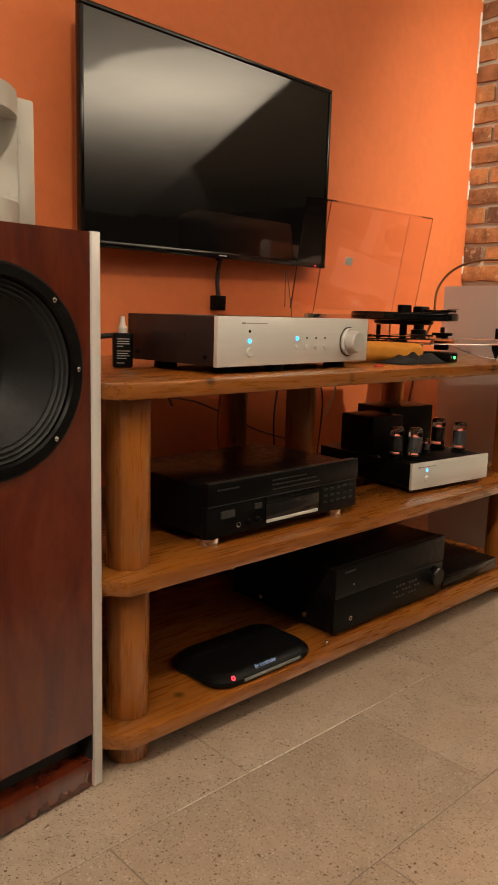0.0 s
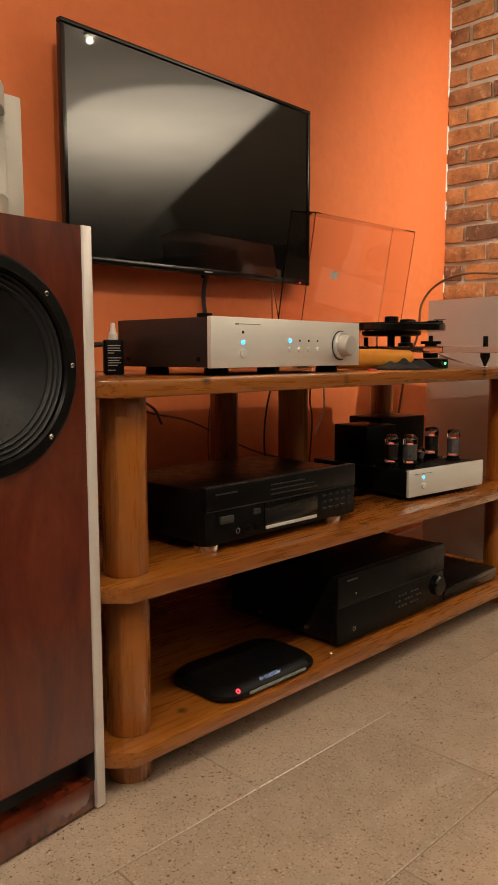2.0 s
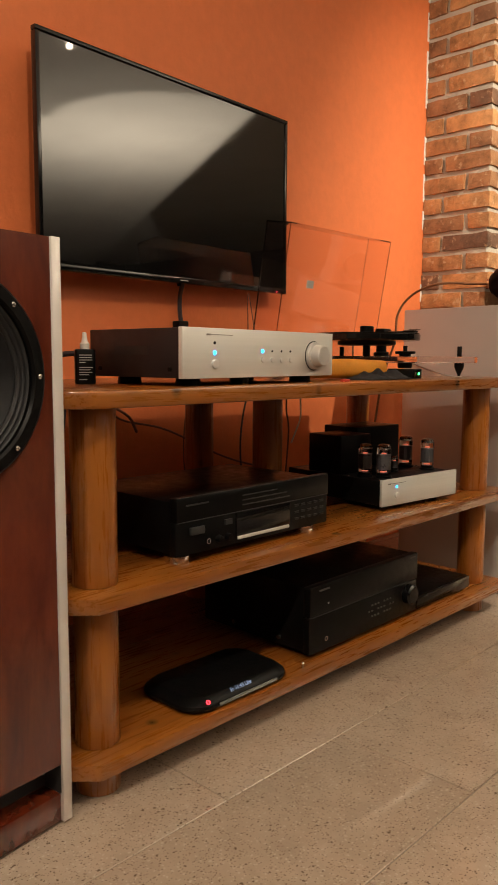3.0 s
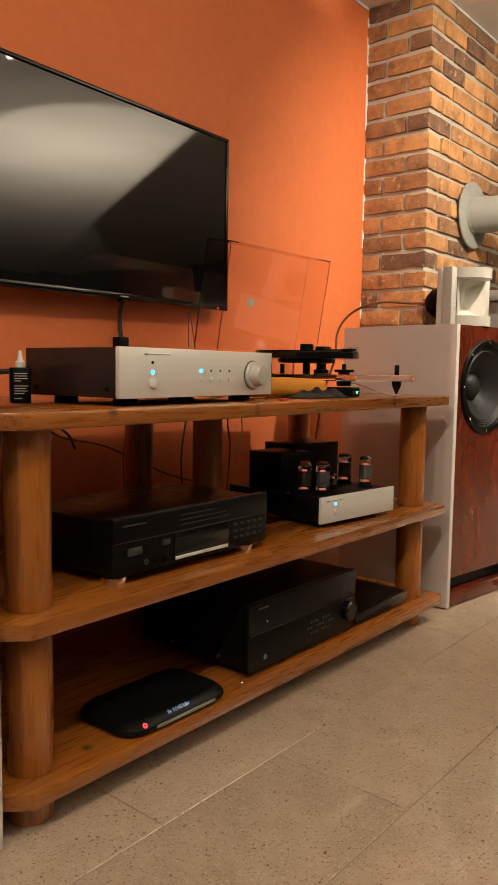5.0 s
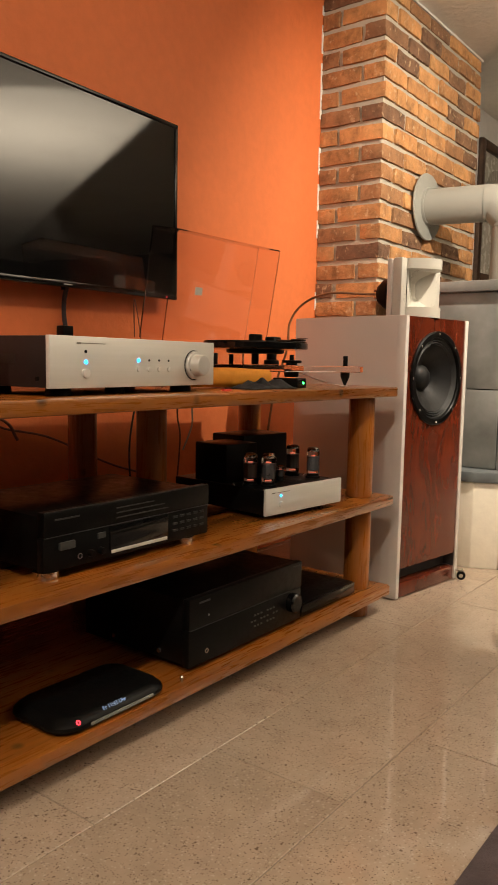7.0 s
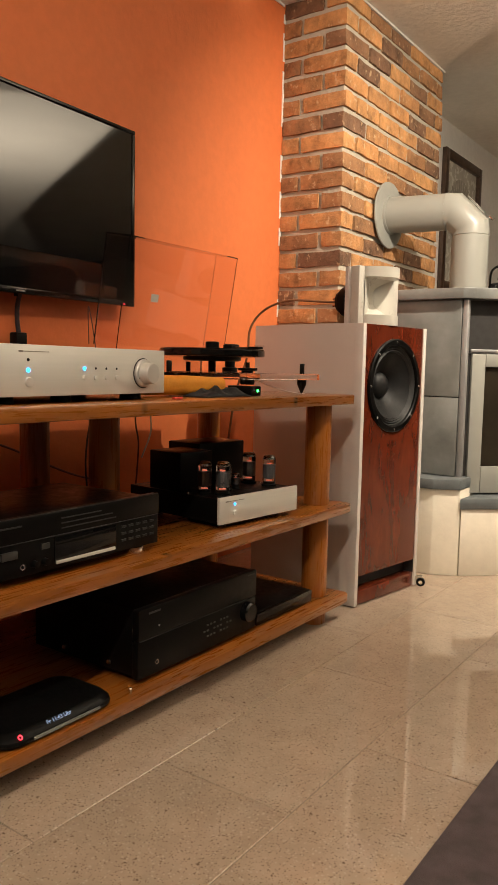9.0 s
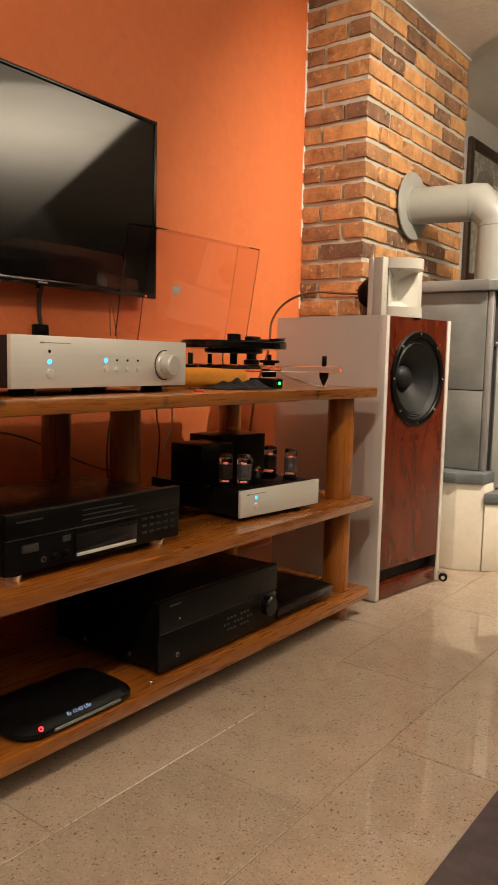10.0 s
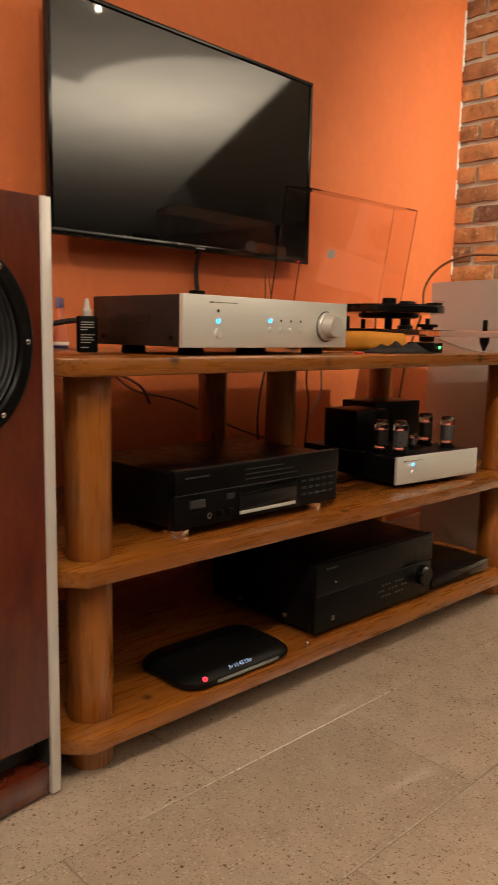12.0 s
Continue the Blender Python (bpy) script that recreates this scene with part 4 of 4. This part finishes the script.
d = RIGHT_SP @ pose(-0.055, 0.0545, 0.887) @ Vector((-0.147, 0.068, 0.079))
lead([tuple(d), (d.x - 0.05, d.y + 0.005, d.z + 0.004), (-0.98, 2.43, 0.975), (-1.08, 2.43, 0.945), (-1.135, 2.425, 0.88), (-1.15, 2.43, 0.78), (-1.20, 2.42, 0.60), (-1.27, 2.42, 0.10)], 0.0042, BROWN_CABLE, "brown speaker cable curving up to a horn driver")
lead([(-1.20, 1.63, 0.76), (-1.30, 1.60, 0.62), (-1.302, 1.57, 0.45), (-1.302, 1.60, 0.25)], 0.002, WINE_CABLE, "thin dark lead down the orange wall")
lead([(-1.25, 1.10, 0.64), (-1.287, 1.16, 0.60), (-1.295, 1.26, 0.61), (-1.295, 1.36, 0.57), (-1.302, 1.40, 0.52)], 0.004, WINE_CABLE, "dark red looped lead behind the rack")
lead([(-1.26, 1.14, 0.66), (-1.30, 1.17, 0.58), (-1.302, 1.15, 0.40), (-1.302, 1.2, 0.2)], 0.0045, DARK_CABLE, "black lead hanging behind the rack")
lead([(-1.25, 1.22, 0.64), (-1.30, 1.34, 0.56), (-1.295, 1.50, 0.52), (-1.302, 1.74, 0.42), (-1.302, 1.95, 0.36)], 0.003, WINE_CABLE, "dark red lead sagging across the wall")
lead([(-1.24, 1.80, 0.66), (-1.30, 1.82, 0.56), (-1.295, 1.80, 0.42), (-1.302, 1.84, 0.2)], 0.003, DARK_CABLE, "thin black lead behind the rack")
lead([(-1.24, 1.96, 0.66), (-1.28, 2.00, 0.56), (-1.295, 2.03, 0.48), (-1.302, 2.02, 0.3)], 0.0028, WINE_CABLE, "thin red lead behind the rack")
lead([(-1.24, 2.02, 0.66), (-1.27, 2.06, 0.58), (-1.28, 2.07, 0.52), (-1.30, 2.05, 0.44)], 0.0028, IVORY, "thin pale lead behind the rack")
lead([(-0.888, 0.990, 0.730), (-0.935, 0.945, 0.730), (-0.985, 0.890, 0.712), (-1.06, 0.83, 0.684), (-1.21, 0.79, 0.66)], 0.0055, DARK_CABLE, "thick dark lead behind the amplifier")
lead([(-1.125, 1.655, 0.80), (-1.11, 1.64, 0.90), (-1.10, 1.66, 0.76), (-1.12, 1.66, 0.70)], 0.0014, WINE_CABLE, "thin lead by the turntable cover")

# ---- stove, hearth and flue ----
hearth = thing("hearth", pose(0, 0, 0), "cream rendered hearth with dark slate slabs", "hearth")
side = [(-1.045, 2.838), (-0.594, 2.838), (-0.508, 2.882), (-0.508, 3.40), (-1.045, 3.40)]
part("side_block", prism(bm_new(), side, 0.0, 0.318, 0.004), CREAM, hearth)
part("side_slab", prism(bm_new(), [(-1.05, 2.826), (-0.592, 2.826), (-0.506, 2.869), (-0.506, 3.41), (-1.05, 3.41)], 0.3185, 0.357, 0.005), SLATE, hearth, "dark slate slab")
front = [(-0.503, 2.880), (0.02, 3.385), (0.02, 3.95), (-0.503, 3.95)]
part("front_block", prism(bm_new(), front, 0.0, 0.248, 0.004), CREAM, hearth)
part("front_slab", prism(bm_new(), [(-0.5045, 2.868), (0.035, 3.375), (0.035, 3.96), (-0.5045, 3.96)], 0.2485, 0.289, 0.005), SLATE, hearth, "dark slate slab")

stove = thing("wood_stove", pose(0, 0, 0), "grey soapstone wood stove with steel door on a hearth", "stove")
for z0, z1 in ((0.359, 0.650), (0.653, 1.008)):
    part("side_stone", box(bm_new(), -0.985, -0.552, 2.928, 2.950, z0, z1, 0.003), SOAPSTONE, stove, "grey soapstone panel")
part("corner_post", box(bm_new(), -0.550, -0.528, 2.932, 2.954, 0.300, 1.008, 0.004), STOVE_STEEL, stove)
part("carcass", prism(bm_new(), [(-0.97, 2.9515), (-0.553, 2.9515), (-0.44, 3.065), (-0.44, 3.86), (-0.97, 3.86)], 0.358, 1.007), VOID, stove)
part("top_slab", prism(bm_new(), [(-1.03, 2.905), (-0.54, 2.905), (-0.505, 2.93), (-0.08, 3.355), (-0.08, 3.93), (-1.03, 3.93)], 1.0085, 1.048, 0.005), SOAPSTONE, stove, "grey stone top slab")
face = Matrix.Translation((-0.525, 2.957, 0)) @ Matrix.Rotation(radians(-45), 4, "Z")
b = box(bm_new(), -0.012, 0.0, 0.004, 0.60, 0.818, 0.829, 0.003)
bmesh.ops.transform(b, matrix=face, verts=b.verts)
part("shelf_edge", b, STOVE_STEEL, stove)
b = box(bm_new(), -0.26, -0.005, 0.004, 0.56, 0.8135, 0.8175)
bmesh.ops.transform(b, matrix=face, verts=b.verts)
part("niche_floor", b, STOVE_STEEL, stove)
b = box(bm_new(), -0.05, -0.03, 0.004, 0.56, 0.301, 0.813)
bmesh.ops.transform(b, matrix=face, verts=b.verts)
part("fire_box", b, VOID, stove)
for y0, y1, z0, z1 in ((0.012, 0.066, 0.295, 0.812), (0.50, 0.55, 0.295, 0.812), (0.0665, 0.4995, 0.295, 0.395), (0.0665, 0.4995, 0.765, 0.812)):
    b = box(bm_new(), -0.028, -0.002, y0, y1, z0, z1, 0.004)
    bmesh.ops.transform(b, matrix=face, verts=b.verts)
    part("door_frame", b, GREY_STEEL, stove, "brushed steel door frame")
b = box(bm_new(), -0.026, -0.016, 0.0668, 0.4992, 0.3955, 0.7645)
bmesh.ops.transform(b, matrix=face, verts=b.verts)
part("door_glass", b, SOOT, stove, "sooty dark door glass")

flue = thing("flue_pipe", pose(0, 0, 0), "grey enamelled flue pipe from stove into the brick pillar", "flue pipe")
FZ, FR = 1.417, 0.076
fx = Matrix.Translation((PILLAR_X + 0.014, 3.325, FZ)) @ Matrix.Rotation(radians(90), 4, "Y")
part("wall_collar", lathe(bm_new(), [(FR, 0.0), (0.140, 0.0), (0.141, 0.004), (0.139, 0.008), (FR + 0.006, 0.010), (FR + 0.003, 0.020), (FR, 0.02)], fx, 64), GREY_STEEL, flue, "round wall collar")
ex, ey = -0.700, 3.395
dirp = Vector((ex - (PILLAR_X + 0.01), ey - 3.325, 0)).normalized()
p0 = Vector((PILLAR_X + 0.012, 3.325, FZ))


def pipe_run(points, r, seg=48):
    b, rings = bm_new(), []
    for i, (p, n) in enumerate(points):
        s = n.cross(Vector((dirp.y, -dirp.x, 0))).normalized()
        u = n.cross(s).normalized()
        rings.append([b.verts.new(p + r * (math.cos(2 * math.pi * k / seg) * s + math.sin(2 * math.pi * k / seg) * u)) for k in range(seg)])
    for a, c_ in zip(rings, rings[1:]):
        for k in range(seg):
            b.faces.new((a[k], a[(k + 1) % seg], c_[(k + 1) % seg], c_[k]))
    b.faces.new(rings[0]), b.faces.new(rings[-1])
    bmesh.ops.recalc_face_normals(b, faces=b.faces)
    return b


DOWN = Vector((0, 0, -1))
e0 = Vector((ex, ey, FZ)) - dirp * 0.105
e1 = Vector((ex, ey, FZ - 0.105))
part("horizontal_pipe", pipe_run([(p0, dirp), (e0, dirp)], FR), GREY_STEEL, flue)
n1 = (dirp * math.cos(radians(22.5)) + DOWN * math.sin(radians(22.5))).normalized()
n2 = (dirp * math.cos(radians(67.5)) + DOWN * math.sin(radians(67.5))).normalized()
a1 = e0 + dirp * 0.035
a2 = e1 - DOWN * 0.035
part("elbow", pipe_run([(e0 + dirp * 0.0008, dirp), (a1, n1), (a2, n2), (e1 - DOWN * 0.0008, DOWN)], FR + 0.0022), GREY_STEEL, flue, "segmented grey elbow")
part("vertical_pipe", pipe_run([(e1, DOWN), (Vector((ex, ey, 1.0485)), DOWN)], FR), GREY_STEEL, flue)
part("hatch_rim", lathe(bm_new(), [(0.052, -0.001), (0.055, 0.002), (0.052, 0.004), (0.050, 0.002), (0.050, -0.001)], Matrix.Translation((a1 + a2) / 2 + (dirp - DOWN).normalized() * (FR + 0.001)) @ (dirp - DOWN).to_track_quat("Z", "Y").to_matrix().to_4x4(), 40), GREY_STEEL, flue, "round cleaning hatch rim")
part("wing_nut", box(bm_new(), -0.012, 0.012, -0.003, 0.003, -0.006, 0.006, 0.002), CHROME, flue)
flue.children[-1].matrix_basis = Matrix.Translation((ex + 0.080, ey + 0.01, FZ - 0.035)) @ Matrix.Rotation(radians(40), 4, "Y")

jar = thing("kettle", pose(-0.60, 3.50, 1.048, 0, 0, 20), "small black kettle on the stove top", "kettle")
part("body", lathe(bm_new(), [(0.0, 0.0), (0.050, 0.0), (0.056, 0.010), (0.055, 0.040), (0.046, 0.066), (0.030, 0.076), (0.0, 0.078)], None, 36), GLOSS_BLACK, jar)
part("lid_knob", lathe(bm_new(), [(0.005, 0.077), (0.004, 0.086), (0.010, 0.090), (0.010, 0.098), (0.0, 0.102)], None, 20), GLOSS_BLACK, jar)
part("spout", sweep(bm_new(), [(-0.045, -0.01, 0.04), (-0.068, -0.012, 0.062), (-0.074, -0.013, 0.085), (-0.064, -0.012, 0.100)], 0.009), GLOSS_BLACK, jar)
part("handle", sweep(bm_new(), [(-0.040, 0.0, 0.060), (-0.035, 0.0, 0.125), (0.0, 0.0, 0.148), (0.035, 0.0, 0.125), (0.040, 0.0, 0.060)], 0.005), GLOSS_BLACK, jar)

castor = thing("castor", pose(-0.562, 2.675, 0, 0, 0, 20), "small metal castor beside a loudspeaker foot", "castor")
part("wheel", rod(bm_new(), (0, -0.009, 0.015), (0, 0.009, 0.015), 0.015, seg=28, bevel=0.002), BLACK_PLASTIC, castor)
part("hub", rod(bm_new(), (0, -0.0115, 0.015), (0, 0.0115, 0.015), 0.007, seg=20), CHROME, castor)
part("fork", box(bm_new(), -0.020, 0.006, -0.013, 0.013, 0.031, 0.036, 0.002), CHROME, castor)

# ---- framed picture ----
pic = thing("framed_picture", pose(-1.400, 4.80, 1.26), "dark wooden picture frame leaning on the white wall", "picture")
PW, PH = 0.66, 0.855
for y0, y1, z0, z1 in ((0, 0.055, 0, PH), (PW - 0.055, PW, 0, PH), (0.0555, PW - 0.0555, 0, 0.055), (0.0555, PW - 0.0555, PH - 0.055, PH)):
    part("frame_bar", box(bm_new(), 0.001, 0.030, y0, y1, z0, z1, 0.004), FRAME_WOOD, pic)
part("print_sheet", box(bm_new(), 0.004, 0.008, 0.0557, PW - 0.0557, 0.0557, PH - 0.0557), PICTURE_GLASS, pic, "grey-green print behind glass")
b = bm_new()
for k in range(13):
    a = radians(20 + 140 * k / 12)
    w = 0.016
    u, v = Vector((math.cos(a), math.sin(a))), Vector((-math.sin(a), math.cos(a)))
    pts = [Vector((PW / 2, 0.50)) + u * 0.10 - v * w * 0.5, Vector((PW / 2, 0.50)) + u * 0.10 + v * w * 0.5, Vector((PW / 2, 0.50)) + u * 0.22 + v * w, Vector((PW / 2, 0.50)) + u * 0.22 - v * w]
    lo = [b.verts.new((0.0082, *p)) for p in pts]
    hi = [b.verts.new((0.0092, *p)) for p in pts]
    b.faces.new(hi)
    for i in range(4):
        b.faces.new((lo[i], lo[(i + 1) % 4], hi[(i + 1) % 4], hi[i]))
bmesh.ops.recalc_face_normals(b, faces=b.faces)
part("printed_fan", b, INK, pic, "dark fan-shaped drawing")

# ---- rug ----
rug = bm_new()
box(rug, 0.030, 1.9, -0.9, 2.5, 0.0, 0.011, 0.004)
solid("rug", rug, RUG, "dark mauve short-pile rug on the tiles", "rug")


# ---- ceiling spots and floor lamp; only the first spot shows in the screen ----
def ceiling_spot(x, y, drop=0.0):
    root = thing("ceiling_spot", pose(x, y, CEIL_Z), "small round ceiling spot lamp", "lamp", "ceiling spots")
    part("rose", lathe(bm_new(), [(0.0, 0.0), (0.030, 0.0), (0.030, -0.010), (0.008, -0.012), (0.007, -0.016 - drop), (0.0, -0.016 - drop)], None, 32), WHITE_PLASTIC, root)
    part("bulb", lathe(bm_new(), [(0.0, -0.0162 - drop), (0.011, -0.0162 - drop), (0.016, -0.028 - drop), (0.013, -0.038 - drop), (0.0, -0.040 - drop)], None, 24), BULB, root)


ceiling_spot(0.30, 2.41)
# fittings for the two unseen bulbs
ceiling_spot(0.34, -1.05, 0.12)
ceiling_spot(0.36, 0.40, 0.12)
# out of view; only its ceiling glow shows, mirrored in the television
lamp = thing("floor_lamp", pose(1.332, 3.55, 0, 0, 0, 33.8), "unseen slim grey floor lamp, its dark shade shaped to cut the ceiling glow", "lamp")
part("base", lathe(bm_new(), [(0.0, 0.0), (0.14, 0.0), (0.14, 0.015), (0.02, 0.03), (0.0, 0.03)], None, 40), GREY_STEEL, lamp)
part("pole", rod(bm_new(), (0, 0, 0.03), (0, 0, 0.87), 0.012), BLACK_METAL, lamp)
part("bowl_floor", box(bm_new(), -0.28, 0.28, -0.05, 0.0805, 0.87, 0.878), BLACK_METAL, lamp)
# long shield added to cut the glow along a straight line
part("rear_shield", box(bm_new(), -0.28, 0.28, 0.0812, 0.0842, 0.87, 1.050), BLACK_METAL, lamp)
# rim shaped to give the glow its curved edge
b = bm_new()
arc = [radians(a - 33.8) for a in range(-178, -60, 4)]
ring = [[b.verts.new((r * math.cos(a) - 0.0185, r * math.sin(a) + 0.0389, z)) for r, z in ((0.0783, 0.8785), (0.0783, 1.050), (0.0810, 1.050), (0.0810, 0.8785))] for a in arc]
for p, q in zip(ring, ring[1:]):
    for n in range(4):
        b.faces.new((p[n], p[(n + 1) % 4], q[(n + 1) % 4], q[n]))
b.faces.new(ring[0][::-1]), b.faces.new(ring[-1])
bmesh.ops.recalc_face_normals(b, faces=b.faces)
part("bowl_rim", b, BLACK_METAL, lamp)

# ---- brick pillar ----
caulk = bm_new()
for n in range(60):
    z0 = CEIL_Z * n / 60
    w = 0.0005 + 0.0045 * abs(noise.noise((n * 0.45, 3.1, 0.2)))
    if noise.noise((n * 0.7, 8.3, 0.6)) < -0.12:
        continue
    box(caulk, WALL_X - 0.002, WALL_X + 0.0015 + w, PILLAR_Y - 0.0045, PILLAR_Y + 0.008, z0, z0 + CEIL_Z / 60 - 0.0005, 0.001, 1)
solid("trim_corner", caulk, WHITE_WALL, "ragged white caulk line beside the bricks", "trim", "structure")
pillar = solid("brick_pillar", prism(bm_new(), [(WALL_X - 0.1, PILLAR_Y + 0.011), (PILLAR_X - 0.011, PILLAR_Y + 0.011), (PILLAR_X - 0.011, PILLAR_END - 0.004), (WALL_X - 0.1, PILLAR_END - 0.004)], 0, CEIL_Z + 0.05), MORTAR, "rough reddish-orange brick pillar with pale thick mortar joints", "pillar", "structure")


def rough_box(lx, ly, lz, seed):
    """A hand-made brick: rounded, its edges worn and its faces uneven."""
    b = box(bm_new(), -lx / 2, lx / 2, -ly / 2, ly / 2, -lz / 2, lz / 2)
    bmesh.ops.subdivide_edges(b, edges=b.edges[:], cuts=3, use_grid_fill=True)
    half = Vector((lx / 2, ly / 2, lz / 2))
    for v in b.verts:
        rim = [a for a in range(3) if abs(abs(v.co[a]) - half[a]) < 1e-5]
        worn = 0.0
        if len(rim) > 1:
            worn = 0.0015 + 0.0035 * abs(noise.noise(v.co * 23 + Vector((seed * 7.3, 1, 2))))
        for a in rim:
            v.co[a] -= math.copysign(worn, v.co[a])
        v.co += noise.noise_vector(v.co * 24 + Vector((seed * 5.1, seed, 3))) * 0.0042
    return to_mesh("brick", b, CLAY)


STEP, BH = 0.0766, 0.0615
LONG, SHORT = 0.197, 0.096
half_long = [rough_box(LONG, 0.10, BH, s) for s in range(6)]
half_short = [rough_box(SHORT, 0.10, BH, 20 + s) for s in range(6)]
side_long = [rough_box(0.10, LONG - 0.004, BH, 40 + s) for s in range(8)]
side_head = [rough_box(0.10, SHORT, BH, 60 + s) for s in range(5)]
corner_head = [rough_box(SHORT, LONG, BH, 80 + s) for s in range(6)]
rnd = random.Random(5)
width = PILLAR_X - WALL_X
k = 0
z = 2.157 + 0.0285 - STEP * 28
while z - BH / 2 < CEIL_Z - 0.02:
    j = lambda a: rnd.uniform(-a, a)
    if z > 0.03:
        if k % 2:
            # stretcher at the corner, short brick by the wall
            piece("brick", rnd.choice(half_long), pillar, Matrix.Translation((PILLAR_X - LONG / 2 + j(0.003), PILLAR_Y + 0.05 + j(0.003), z + j(0.002))))
            w = width - LONG - 0.014
            me = rnd.choice(half_short)
            piece("brick", me, pillar, Matrix.Translation((WALL_X + w / 2 + 0.001, PILLAR_Y + 0.05 + j(0.003), z + j(0.002))) @ Matrix.Diagonal((w / SHORT, 1, 1, 1)))
            y = PILLAR_Y + 0.10 + 0.012
        else:
            piece("brick", rnd.choice(corner_head), pillar, Matrix.Translation((PILLAR_X - SHORT / 2 + j(0.003), PILLAR_Y + LONG / 2 + j(0.003), z + j(0.002))))
            w = width - SHORT - 0.014
            piece("brick", rnd.choice(half_long), pillar, Matrix.Translation((WALL_X + w / 2 + 0.001, PILLAR_Y + 0.05 + j(0.003), z + j(0.002))) @ Matrix.Diagonal((w / LONG, 1, 1, 1)))
            y = PILLAR_Y + LONG + 0.012
        while y < PILLAR_END - 0.05:
            ln = min(LONG - 0.004, PILLAR_END - y)
            if z > 0.95:
                piece("brick", rnd.choice(side_long), pillar, Matrix.Translation((PILLAR_X - 0.05 + j(0.004), y + ln / 2, z + j(0.003))) @ Matrix.Diagonal((1, ln / (LONG - 0.004), 1, 1)))
            y += ln + 0.013
    z += STEP
    k += 1

# ---- floor tiles ----
floor = bpy.data.objects["floor"]
tw, tl = 0.2795, 0.5865
tiles = []
for s in range(3):
    b = box(bm_new(), -tw / 2 + 0.0012, tw / 2 - 0.0012, -tl / 2 + 0.0012, tl / 2 - 0.0012, -0.010, 0.0, 0.0008, 1)
    tiles.append(to_mesh("tile", b, TERRAZZO, False))
rnd = random.Random(9)
for i in range(-4, 14):
    x0 = -0.480 + tw * i
    off = 0.943 if i % 2 else 1.246
    for n in range(-6, 11):
        y0 = off + tl * n
        if x0 + tw < WALL_X or x0 > EAST or y0 < SOUTH - 0.1 or y0 + tl > NORTH + 0.1:
            continue
        piece("tile", rnd.choice(tiles), floor, Matrix.Translation((x0 + tw / 2, y0 + tl / 2, rnd.uniform(-0.0002, 0.0002))) @ Matrix.Rotation(math.pi * rnd.randint(0, 1), 4, "Z"))
